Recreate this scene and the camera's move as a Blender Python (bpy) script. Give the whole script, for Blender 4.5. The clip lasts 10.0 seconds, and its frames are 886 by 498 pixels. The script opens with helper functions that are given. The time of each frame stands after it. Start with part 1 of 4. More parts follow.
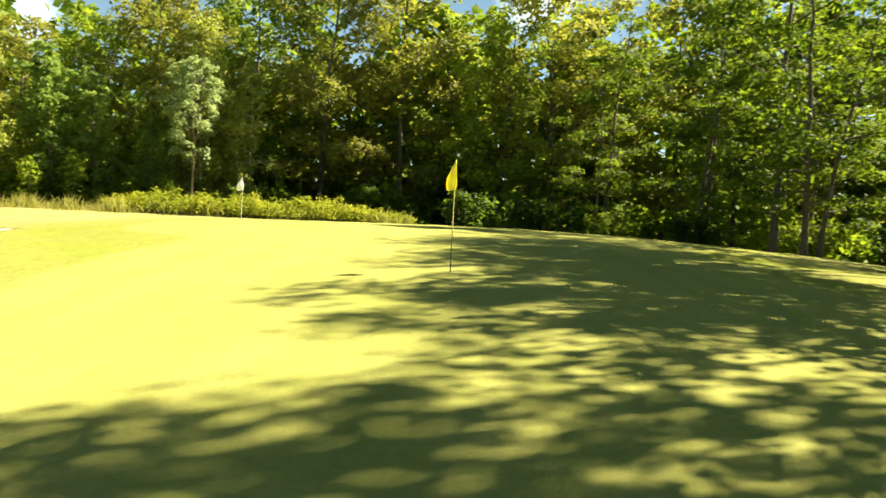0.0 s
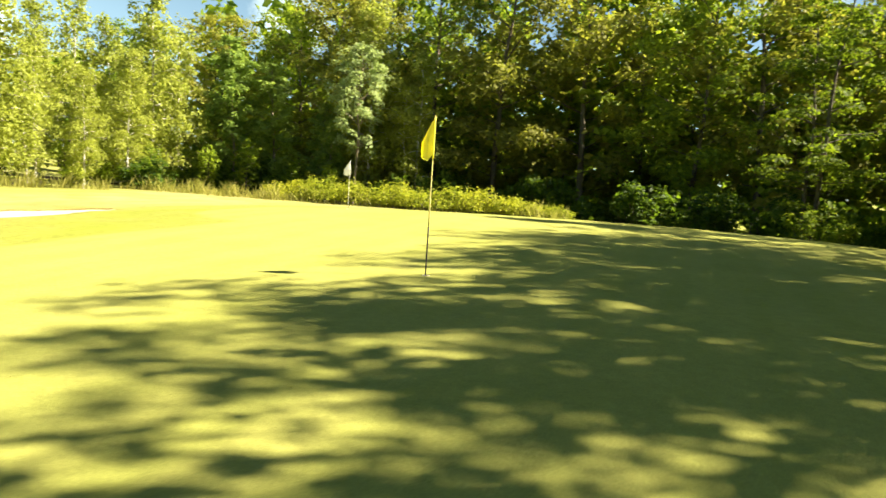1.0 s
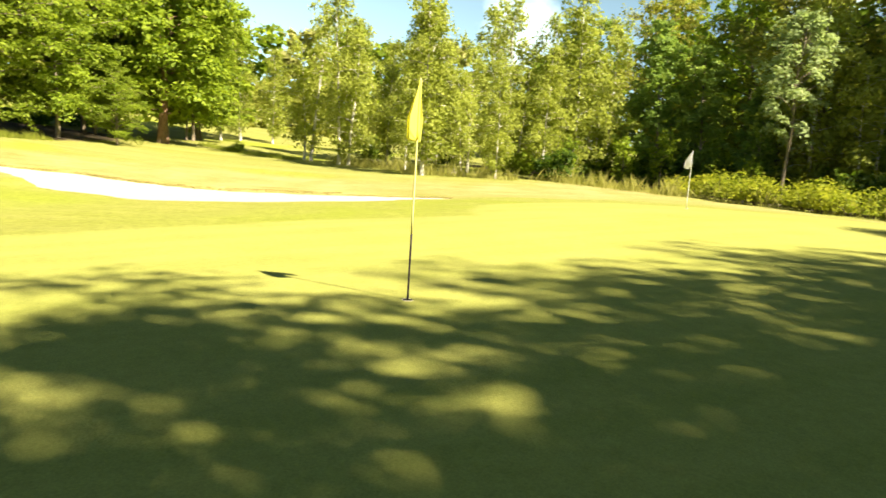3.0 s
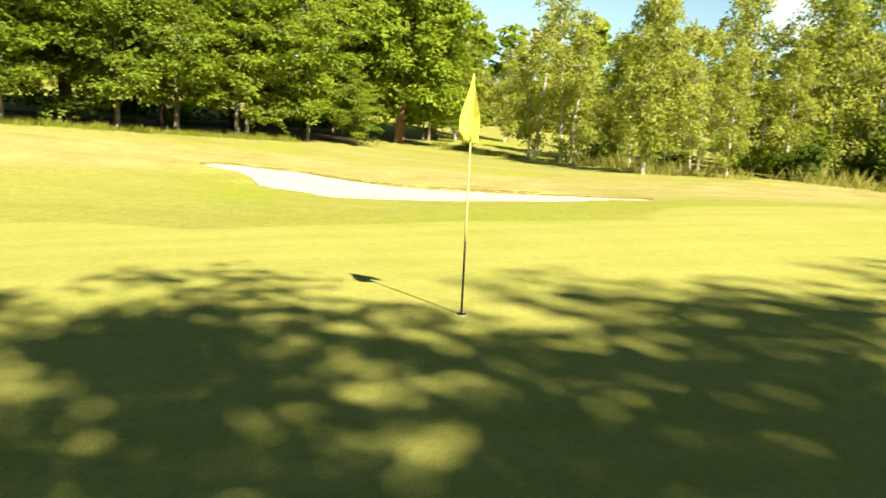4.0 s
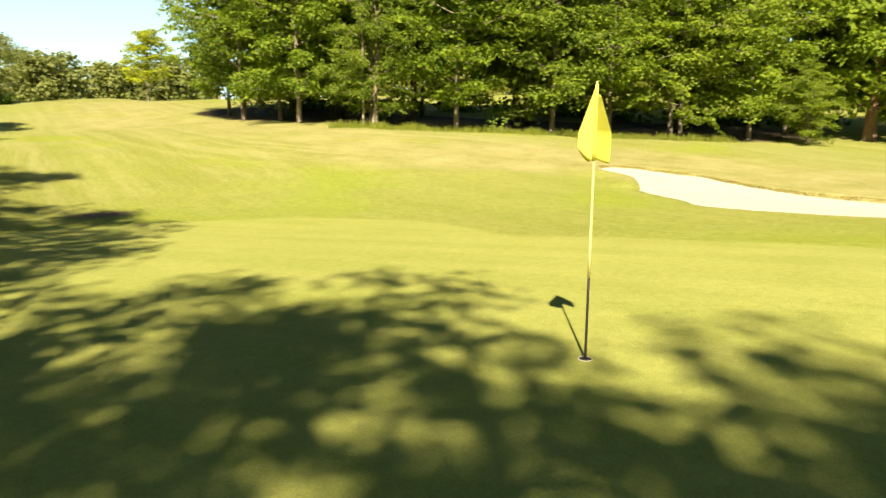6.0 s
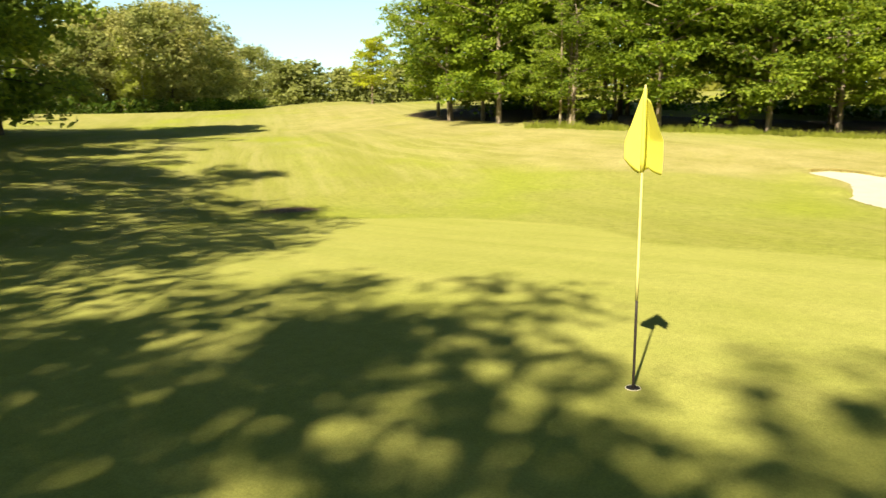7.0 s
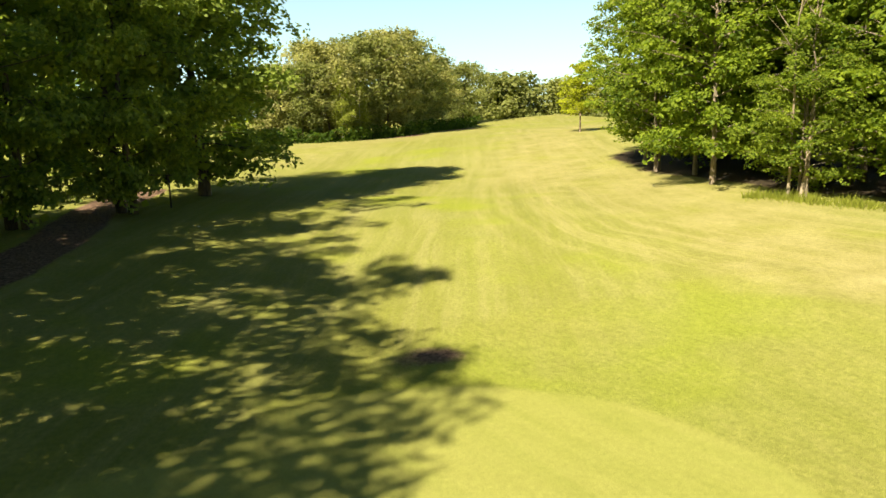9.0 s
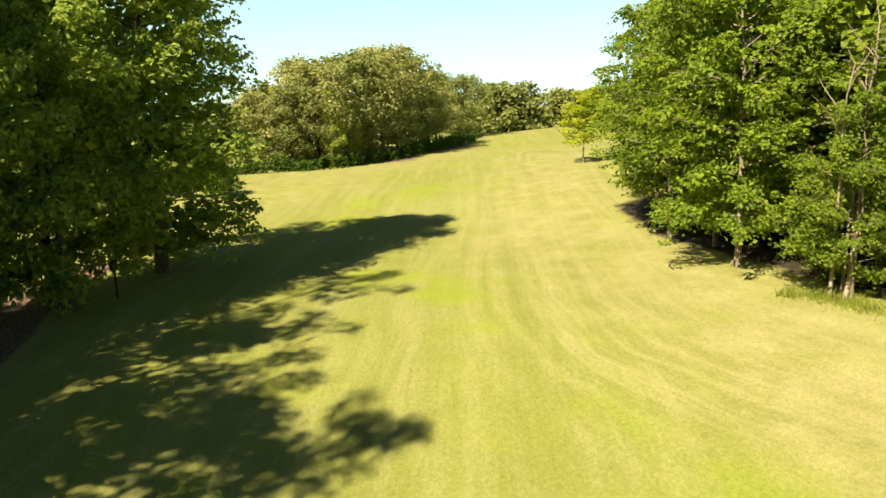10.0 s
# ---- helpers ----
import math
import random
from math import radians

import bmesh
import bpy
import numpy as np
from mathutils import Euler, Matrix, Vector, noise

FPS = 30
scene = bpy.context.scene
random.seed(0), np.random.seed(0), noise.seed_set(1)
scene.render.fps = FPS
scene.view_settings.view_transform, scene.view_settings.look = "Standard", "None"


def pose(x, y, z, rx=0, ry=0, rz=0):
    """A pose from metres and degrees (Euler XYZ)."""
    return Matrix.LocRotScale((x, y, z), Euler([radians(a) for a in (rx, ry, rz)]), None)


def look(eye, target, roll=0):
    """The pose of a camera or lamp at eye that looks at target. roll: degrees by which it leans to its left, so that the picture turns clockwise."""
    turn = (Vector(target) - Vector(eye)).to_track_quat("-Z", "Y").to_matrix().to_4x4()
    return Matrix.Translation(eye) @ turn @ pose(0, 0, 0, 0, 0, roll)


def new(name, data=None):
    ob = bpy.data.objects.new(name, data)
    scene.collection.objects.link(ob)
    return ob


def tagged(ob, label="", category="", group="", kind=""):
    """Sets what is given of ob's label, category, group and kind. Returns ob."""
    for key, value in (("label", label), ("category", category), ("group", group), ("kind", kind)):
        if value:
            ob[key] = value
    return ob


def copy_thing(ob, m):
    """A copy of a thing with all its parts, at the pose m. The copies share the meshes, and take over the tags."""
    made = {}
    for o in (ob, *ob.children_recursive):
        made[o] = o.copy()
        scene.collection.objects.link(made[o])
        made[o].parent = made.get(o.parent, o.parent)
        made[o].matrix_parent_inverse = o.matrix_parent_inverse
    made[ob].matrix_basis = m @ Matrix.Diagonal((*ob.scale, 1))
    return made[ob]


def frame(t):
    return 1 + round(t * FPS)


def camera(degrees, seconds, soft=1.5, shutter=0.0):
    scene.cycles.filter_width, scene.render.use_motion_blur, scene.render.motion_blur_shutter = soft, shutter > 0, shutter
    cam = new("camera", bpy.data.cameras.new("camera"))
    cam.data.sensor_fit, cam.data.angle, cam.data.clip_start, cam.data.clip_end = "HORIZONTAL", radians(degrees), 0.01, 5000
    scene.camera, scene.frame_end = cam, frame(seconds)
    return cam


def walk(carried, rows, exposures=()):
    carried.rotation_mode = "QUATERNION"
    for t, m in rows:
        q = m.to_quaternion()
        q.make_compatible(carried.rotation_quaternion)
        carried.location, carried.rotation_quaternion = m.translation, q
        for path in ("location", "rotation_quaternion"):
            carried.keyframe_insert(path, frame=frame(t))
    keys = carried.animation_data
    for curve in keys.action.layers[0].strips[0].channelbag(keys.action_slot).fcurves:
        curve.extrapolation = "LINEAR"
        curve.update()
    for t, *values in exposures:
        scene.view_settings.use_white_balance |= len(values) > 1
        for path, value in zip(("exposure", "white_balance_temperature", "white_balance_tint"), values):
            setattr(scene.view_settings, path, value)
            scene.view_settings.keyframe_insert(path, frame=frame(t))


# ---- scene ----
cam = camera(63.1, 10.0, soft=1.5, shutter=0.2)
PATH = [
    (0, (0.432, -0.257, 1.491), (0.394, 1.737, 1.336), 3.1),
    (0.5, (2.36, 2.089, 1.372), (2.0, 4.049, 1.196), 3.6),
    (1, (3.729, 4.371, 1.328), (3.068, 6.248, 1.13), 3.8),
    (1.5, (4.767, 6.279, 1.366), (3.797, 8.014, 1.142), 4.0),
    (2, (5.528, 7.693, 1.438), (4.281, 9.236, 1.187), 4.1),
    (2.5, (6.084, 8.929, 1.519), (4.598, 10.238, 1.241), 4.1),
    (4, (6.51, 11.895, 1.728), (4.583, 12.296, 1.376), 2.7),
    (4.5, (6.428, 12.66, 1.788), (4.464, 12.743, 1.421), 2.0),
    (5, (6.155, 13.371, 1.813), (4.204, 13.14, 1.436), 1.4),
    (5.5, (5.973, 14.071, 1.891), (4.088, 13.523, 1.506), 0.7),
    (7, (4.854, 15.706, 2.008), (3.412, 14.376, 1.619), -0.7),
    (7.5, (4.358, 16.071, 2.049), (3.117, 14.551, 1.663), -1.4),
    (8, (3.669, 16.063, 2.305), (2.554, 14.447, 1.921), -1.7),
    (8.5, (2.584, 15.227, 3.576), (1.59, 13.534, 3.195), -1.8),
    (9, (1.34, 13.848, 4.994), (0.356, 12.148, 4.614), -1.7),
    (9.5, (-0.133, 12.054, 6.54), (-1.116, 10.355, 6.157), -1.6),
    (10, (-1.82, 9.805, 8.131), (-2.801, 8.107, 7.743), -1.7),
]
walk(cam, [(t, look(eye, target, roll)) for t, eye, target, roll in PATH],
     exposures=[(0.0, 2.10), (1.5, 2.18), (2.5, 2.05), (4.5, 1.62), (7.5, 1.42), (9.0, 1.38), (10.0, 1.38)])


# ---- world, sun ----
SUN_AZ, SUN_EL = math.atan2(0.927, 0.374), radians(43.9)
TO_SUN = Vector((math.sin(SUN_AZ) * math.cos(SUN_EL), math.cos(SUN_AZ) * math.cos(SUN_EL), math.sin(SUN_EL)))
world = bpy.data.worlds.new("world")
scene.world = world
world.use_nodes = True
wt = world.node_tree
wt.nodes.clear()
sky = wt.nodes.new("ShaderNodeTexSky")
sky.sky_type, sky.sun_disc = "NISHITA", False
sky.sun_elevation, sky.sun_rotation = SUN_EL, SUN_AZ
sky.air_density, sky.dust_density, sky.ozone_density = 0.8, 0.5, 1.0
coord = wt.nodes.new("ShaderNodeTexCoord")
ragged = wt.nodes.new("ShaderNodeTexNoise")
ragged.inputs["Scale"].default_value, ragged.inputs["Detail"].default_value, ragged.inputs["Roughness"].default_value = 14.0, 6.0, 0.6
wt.links.new(coord.outputs["Generated"], ragged.inputs["Vector"])
CLOUDS = [((-0.520, 0.833, 0.186), 0.045), ((-0.793, 0.592, 0.139), 0.055), ((0.091, 0.963, 0.254), 0.05)]
tint = sky.outputs["Color"]
for way, wide in CLOUDS:
    near = wt.nodes.new("ShaderNodeVectorMath")
    near.operation = "DISTANCE"
    near.inputs[1].default_value = Vector(way).normalized()
    wt.links.new(coord.outputs["Generated"], near.inputs[0])
    rag = wt.nodes.new("ShaderNodeMath")
    rag.operation, rag.inputs[1].default_value = "MULTIPLY_ADD", wide * 2.4
    wt.links.new(ragged.outputs["Fac"], rag.inputs[0])
    wt.links.new(near.outputs["Value"], rag.inputs[2])
    edge = wt.nodes.new("ShaderNodeMapRange")
    edge.inputs["From Min"].default_value, edge.inputs["From Max"].default_value = wide * 2.35, wide * 1.55
    wt.links.new(rag.outputs[0], edge.inputs["Value"])
    blend = wt.nodes.new("ShaderNodeMix")
    blend.data_type = "RGBA"
    wt.links.new(edge.outputs["Result"], blend.inputs["Factor"])
    wt.links.new(tint, blend.inputs[6])
    blend.inputs[7].default_value = (10.5, 10.6, 10.8, 1)
    tint = blend.outputs[2]
# pale haze low over the horizon
split = wt.nodes.new("ShaderNodeSeparateXYZ")
wt.links.new(coord.outputs["Generated"], split.inputs["Vector"])
low = wt.nodes.new("ShaderNodeMapRange")
low.interpolation_type = "SMOOTHSTEP"
low.inputs["From Min"].default_value, low.inputs["From Max"].default_value = 0.46, -0.05
wt.links.new(split.outputs["Z"], low.inputs["Value"])
# it thickens towards the south-west
side = wt.nodes.new("ShaderNodeVectorMath")
side.operation = "DOT_PRODUCT"
side.inputs[1].default_value = (-0.62, -0.78, 0.0)
wt.links.new(coord.outputs["Generated"], side.inputs[0])
thick = wt.nodes.new("ShaderNodeMapRange")
thick.interpolation_type = "SMOOTHSTEP"
thick.inputs["From Min"].default_value, thick.inputs["From Max"].default_value = -0.45, 0.85
thick.inputs["To Min"].default_value, thick.inputs["To Max"].default_value = 0.22, 1.0
wt.links.new(side.outputs["Value"], thick.inputs["Value"])
veil = wt.nodes.new("ShaderNodeMath")
veil.operation = "MULTIPLY"
wt.links.new(low.outputs["Result"], veil.inputs[0])
wt.links.new(thick.outputs["Result"], veil.inputs[1])
haze = wt.nodes.new("ShaderNodeMix")
haze.data_type, haze.blend_type = "RGBA", "ADD"
wt.links.new(veil.outputs[0], haze.inputs["Factor"])
wt.links.new(tint, haze.inputs[6])
haze.inputs[7].default_value = (10.0, 12.4, 13.2, 1)
tint = haze.outputs[2]
back = wt.nodes.new("ShaderNodeBackground")
back.inputs["Strength"].default_value = 0.029
warm = wt.nodes.new("ShaderNodeMix")
warm.data_type, warm.blend_type = "RGBA", "MULTIPLY"
warm.inputs["Factor"].default_value = 1.0
wt.links.new(tint, warm.inputs[6])
warm.inputs[7].default_value = (0.90, 1.02, 0.95, 1)
wt.links.new(warm.outputs[2], back.inputs["Color"])
wo = wt.nodes.new("ShaderNodeOutputWorld")
wt.links.new(back.outputs["Background"], wo.inputs["Surface"])

sun_data = bpy.data.lights.new("sun", "SUN")
sun_data.energy, sun_data.angle, sun_data.color = 5.0, radians(0.8), (1.0, 0.87, 0.67)
sun = new("sun", sun_data)
sun.matrix_world = look(TO_SUN * 100, (0, 0, 0))


# ---- materials ----
class Nodes:
    """A small builder of node trees."""

    def __init__(self, name):
        self.mat = bpy.data.materials.new(name)
        self.mat.use_nodes = True
        self.t = self.mat.node_tree
        self.t.nodes.clear()

    def add(self, kind, out=0, settings=(), **inputs):
        n = self.t.nodes.new("ShaderNode" + kind)
        for key, value in settings:
            if key == "data_type":
                n.data_type = value
            elif key == "operation":
                n.operation = value
            elif key == "attribute_name":
                n.attribute_name = value
            elif key == "blend_type":
                n.blend_type = value
        for key, value in inputs.items():
            slot = n.inputs[int(key[1:])] if key[0] == "i" and key[1:].isdigit() else n.inputs[key.replace("_", " ")]
            self.put(value, slot)
        return n.outputs[out]

    def put(self, value, slot):
        if hasattr(value, "links"):
            self.t.links.new(value, slot)
        else:
            slot.default_value = value

    def noise(self, vec, scale, detail=3.0, rough=0.5, out=0):
        return self.add("TexNoise", out=out, Vector=vec, Scale=scale, Detail=detail, Roughness=rough)

    def span(self, value, a, b, lo=0.0, hi=1.0):
        return self.add("MapRange", Value=value, From_Min=a, From_Max=b, To_Min=lo, To_Max=hi)

    def mix(self, fac, a, b, how="MIX"):
        return self.add("Mix", out=2, settings=(("data_type", "RGBA"), ("blend_type", how)), i0=fac, i6=a, i7=b)

    def calc(self, how, a, b=0.0):
        return self.add("Math", settings=(("operation", how),), i0=a, i1=b)

    def done(self, shader):
        o = self.t.nodes.new("ShaderNodeOutputMaterial")
        self.t.links.new(shader, o.inputs["Surface"])
        return self.mat


def rgb(r, g, b):
    return (r, g, b, 1.0)


def turf_material():
    n = Nodes("turf")
    p = n.add("NewGeometry")
    zones = n.add("Attribute", settings=(("attribute_name", "zones"),))
    sep = n.t.nodes.new("ShaderNodeSeparateColor")
    n.t.links.new(zones, sep.inputs["Color"])
    green, dry, litter = sep.outputs[0], sep.outputs[1], sep.outputs[2]
    broad = n.noise(p, 0.09, 4.0, 0.6)
    patch = n.noise(p, 0.55, 5.0, 0.65)
    grain = n.noise(p, 9.0, 4.0, 0.7)
    blade = n.noise(p, 55.0, 3.0, 0.7)
    # mowing bands and wheel lines along the fairway
    turn = n.add("Mapping", Vector=p, Rotation=(0, 0, radians(-58.0)))
    xyz = n.t.nodes.new("ShaderNodeSeparateXYZ")
    n.t.links.new(turn, xyz.inputs["Vector"])
    wob = n.calc("ADD", n.calc("MULTIPLY", xyz.outputs[1], 1.45), n.calc("MULTIPLY", broad, 3.2))
    band = n.span(n.calc("SINE", wob), -0.7, 0.7)
    sway = n.add("VectorMath", settings=(("operation", "MULTIPLY_ADD"),), i0=n.noise(p, 0.06, 2.0, 0.5, out=1), i1=(1.0, 1.8, 0.0), i2=turn)
    lines = n.noise(n.add("Mapping", Vector=sway, Scale=(0.045, 1.2, 1.0)), 1.0, 5.0, 0.72)
    tracks = n.noise(n.add("Mapping", Vector=sway, Scale=(0.16, 4.5, 1.0)), 1.0, 3.0, 0.6)
    tufts = n.noise(n.add("Mapping", Vector=turn, Scale=(1.2, 3.2, 1.0)), 2.0, 4.0, 0.75)
    fair = n.mix(n.span(patch, 0.25, 0.75), rgb(0.205, 0.220, 0.042), rgb(0.252, 0.254, 0.066))
    fair = n.mix(n.calc("MULTIPLY", band, 0.55), fair, rgb(0.196, 0.204, 0.040))
    fair = n.mix(n.span(lines, 0.44, 0.66, 0.0, 0.60), fair, rgb(0.310, 0.294, 0.104))
    fair = n.mix(n.span(tracks, 0.50, 0.70, 0.0, 0.28), fair, rgb(0.165, 0.182, 0.028))
    fair = n.mix(n.span(tufts, 0.50, 0.72, 0.0, 0.35), fair, rgb(0.140, 0.168, 0.020))
    fair = n.mix(n.span(broad, 0.45, 0.7, 0.0, 0.50), fair, rgb(0.272, 0.270, 0.102))
    # swaths of the mower, curving along the grove
    swath = n.add("Attribute", out=2, settings=(("attribute_name", "swath"),))
    row = n.add("CombineXYZ", X=n.calc("ADD", n.calc("MULTIPLY", swath, 1.5), n.calc("MULTIPLY", patch, 0.9)), Y=n.calc("MULTIPLY", xyz.outputs[0], 0.05))
    rows = n.noise(row, 1.0, 3.0, 0.6)
    beside = n.span(swath, 3.0, 8.5, 1.0, 0.0)
    fair = n.mix(n.calc("MULTIPLY", beside, n.span(rows, 0.50, 0.66, 0.0, 0.75)), fair, rgb(0.330, 0.300, 0.118))
    fair = n.mix(n.calc("MULTIPLY", beside, n.span(rows, 0.48, 0.34, 0.0, 0.60)), fair, rgb(0.176, 0.186, 0.044))
    lush = n.noise(p, 0.16, 3.0, 0.55)
    fair = n.mix(n.span(lush, 0.52, 0.66, 0.0, 0.70), fair, rgb(0.225, 0.262, 0.024))
    straw = n.mix(n.span(patch, 0.3, 0.7), rgb(0.232, 0.210, 0.066), rgb(0.335, 0.304, 0.122))
    fair = n.mix(n.calc("MULTIPLY", dry, n.span(patch, 0.25, 0.6, 0.45, 1.0)), fair, straw)
    apron = n.add("Attribute", out=2, settings=(("attribute_name", "apron"),))
    apron = n.span(n.calc("ADD", apron, n.calc("MULTIPLY", n.calc("SUBTRACT", patch, 0.5), 0.5)), 0.35, 0.65)
    flecks = n.noise(n.add("Mapping", Vector=p, Rotation=(0, 0, radians(-24.0)), Scale=(2.4, 1.0, 1.0)), 2.6, 5.0, 0.75)
    collar = n.mix(n.span(lush, 0.40, 0.62), rgb(0.238, 0.246, 0.050), rgb(0.218, 0.250, 0.034))
    collar = n.mix(n.span(flecks, 0.48, 0.66, 0.0, 0.60), collar, rgb(0.128, 0.158, 0.018))
    collar = n.mix(n.span(flecks, 0.46, 0.32, 0.0, 0.55), collar, rgb(0.300, 0.296, 0.088))
    fair = n.mix(n.calc("MULTIPLY", apron, 0.6), fair, collar)
    cross = n.noise(n.add("Mapping", Vector=p, Rotation=(0, 0, radians(-24.0)), Scale=(1.7, 0.10, 1.0)), 1.0, 2.0, 0.5)
    putt = n.mix(n.span(patch, 0.3, 0.7), rgb(0.240, 0.256, 0.056), rgb(0.290, 0.298, 0.078))
    putt = n.mix(n.span(broad, 0.4, 0.65, 0.0, 0.5), putt, rgb(0.260, 0.276, 0.058))
    putt = n.mix(n.span(cross, 0.42, 0.58, 0.0, 0.34), putt, rgb(0.330, 0.324, 0.088))
    rim = n.span(n.calc("ADD", green, n.calc("MULTIPLY", n.calc("SUBTRACT", patch, 0.5), 0.25)), 0.30, 0.70)
    col = n.mix(rim, fair, putt)
    soil = n.mix(n.span(grain, 0.35, 0.65), rgb(0.085, 0.055, 0.038), rgb(0.25, 0.165, 0.110))
    bare = n.span(n.calc("ADD", litter, n.calc("MULTIPLY", n.calc("SUBTRACT", patch, 0.5), 0.9)), 0.4, 0.65)
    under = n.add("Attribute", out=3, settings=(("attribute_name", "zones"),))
    # litter darkened further: the shade under the trees is put into its colour
    shaded_litter = n.mix(n.span(grain, 0.35, 0.65), rgb(0.022, 0.020, 0.012), rgb(0.070, 0.054, 0.034))
    col = n.mix(bare, col, n.mix(under, soil, shaded_litter))
    rough_side = n.calc("SUBTRACT", 1.0, n.calc("MULTIPLY", rim, 0.45))
    shade = n.calc("ADD", n.calc("MULTIPLY", n.span(grain, 0.25, 0.75, -0.22, 0.22), rough_side),
                   n.calc("MULTIPLY", n.span(blade, 0.25, 0.75, -0.34, 0.34), rough_side))
    col = n.mix(1.0, col, n.add("CombineColor", Red=n.calc("ADD", 1.0, shade), Green=n.calc("ADD", 1.0, shade), Blue=n.calc("ADD", 1.0, shade)), "MULTIPLY")
    relief = n.calc("ADD", n.calc("MULTIPLY", blade, 0.5), grain)
    bump = n.add("Bump", Strength=n.calc("MULTIPLY", rough_side, 0.6), Distance=0.03, Height=relief)
    lit = n.add("BsdfPrincipled", Base_Color=col, Roughness=0.85, Normal=bump, Specular_IOR_Level=0.04)
    return n.done(lit)


def leaf_material(name, dark, light, glow, noise_scale=0.5, share=0.44):
    n = Nodes(name)
    p = n.add("NewGeometry")
    isle = n.t.nodes.new("ShaderNodeNewGeometry").outputs["Random Per Island"]
    one = n.t.nodes.new("ShaderNodeObjectInfo").outputs["Random"]
    drift = n.noise(p, noise_scale, 3.0, 0.6)
    f = n.calc("ADD", n.calc("MULTIPLY", isle, 0.45), n.calc("ADD", n.calc("MULTIPLY", drift, 0.45), n.calc("MULTIPLY", one, 0.25)))
    col = n.mix(n.span(f, 0.2, 0.95), dark, light)
    gl = n.mix(n.span(f, 0.2, 0.95), (dark[0] * 1.9, dark[1] * 1.9, dark[2] * 1.4, 1), glow)
    a = n.add("BsdfPrincipled", Base_Color=col, Roughness=0.62, Specular_IOR_Level=0.18)
    b = n.add("BsdfTranslucent", Color=gl)
    return n.done(n.add("MixShader", Fac=share, i1=a, i2=b))


def bark_material(name, a, b, scale=(6, 6, 1.2), marks=None):
    n = Nodes(name)
    obj = n.t.nodes.new("ShaderNodeTexCoord").outputs["Object"]
    m = n.add("Mapping", Vector=obj, Scale=scale)
    g = n.noise(m, 2.5, 5.0, 0.7)
    big = n.noise(obj, 0.8, 2.0)
    col = n.mix(n.span(g, 0.35, 0.65), a, b)
    col = n.mix(n.span(big, 0.45, 0.7, 0.0, 0.5), col, rgb(0.10, 0.115, 0.05))
    if marks:
        m2 = n.add("Mapping", Vector=obj, Scale=(1.5, 1.5, 7.0))
        col = n.mix(n.span(n.noise(m2, 1.6, 3.0, 0.6), 0.56, 0.62), col, marks)
    bump = n.add("Bump", Strength=0.7, Distance=0.03, Height=g)
    return n.done(n.add("BsdfPrincipled", Base_Color=col, Roughness=0.85, Normal=bump))


def plain_material(name, colour, roughness=0.6, vary=0.12, scale=6.0, bump_depth=0.0, metallic=0.0):
    n = Nodes(name)
    obj = n.t.nodes.new("ShaderNodeTexCoord").outputs["Object"]
    g = n.noise(obj, scale, 4.0, 0.65)
    lo = tuple(c * (1 - vary) for c in colour[:3]) + (1,)
    hi = tuple(min(1.0, c * (1 + vary)) for c in colour[:3]) + (1,)
    col = n.mix(n.span(g, 0.3, 0.7), lo, hi)
    bump = n.add("Bump", Strength=0.5, Distance=bump_depth, Height=n.noise(obj, scale * 6, 4.0, 0.7))
    return n.done(n.add("BsdfPrincipled", Base_Color=col, Roughness=roughness, Metallic=metallic, Normal=bump))


def cloth_material(name, colour, glow):
    n = Nodes(name)
    obj = n.t.nodes.new("ShaderNodeTexCoord").outputs["Object"]
    weave = n.noise(obj, 260.0, 2.0)
    col = n.mix(n.span(weave, 0.3, 0.7), tuple(c * 0.9 for c in colour[:3]) + (1,), colour)
    a = n.add("BsdfPrincipled", Base_Color=col, Roughness=0.6)
    b = n.add("BsdfTranslucent", Color=glow)
    return n.done(n.add("MixShader", Fac=0.55, i1=a, i2=b))


TURF = turf_material()
LEAF_MAPLE = leaf_material("leaf_maple", rgb(0.040, 0.088, 0.010), rgb(0.290, 0.365, 0.026), rgb(0.52, 0.64, 0.03))
LEAF_OAK = leaf_material("leaf_oak", rgb(0.125, 0.140, 0.020), rgb(0.310, 0.305, 0.052), rgb(0.50, 0.52, 0.05))
LEAF_BIRCH = leaf_material("leaf_birch", rgb(0.180, 0.215, 0.034), rgb(0.395, 0.430, 0.082), rgb(0.58, 0.64, 0.08))
LEAF_SILVER = leaf_material("leaf_silver", rgb(0.18, 0.24, 0.09), rgb(0.38, 0.46, 0.20), rgb(0.48, 0.57, 0.18))
LEAF_YELLOW = leaf_material("leaf_yellow", rgb(0.20, 0.24, 0.016), rgb(0.46, 0.48, 0.028), rgb(0.66, 0.70, 0.04))
LEAF_HEDGE = leaf_material("leaf_hedge", rgb(0.140, 0.190, 0.016), rgb(0.420, 0.415, 0.030), rgb(0.58, 0.60, 0.04), 1.5)
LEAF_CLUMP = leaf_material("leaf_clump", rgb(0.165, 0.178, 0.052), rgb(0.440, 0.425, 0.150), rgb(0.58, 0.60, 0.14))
LEAF_GREY = leaf_material("leaf_grey", rgb(0.110, 0.138, 0.036), rgb(0.320, 0.335, 0.105), rgb(0.48, 0.52, 0.11))
# darkest green; for undergrowth it carries the shade under the trees in its colour
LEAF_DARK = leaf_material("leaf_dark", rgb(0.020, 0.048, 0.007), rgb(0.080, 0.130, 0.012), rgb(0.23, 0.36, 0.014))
LEAF_FIELD = leaf_material("leaf_field", rgb(0.046, 0.092, 0.010), rgb(0.300, 0.365, 0.032), rgb(0.53, 0.64, 0.04))
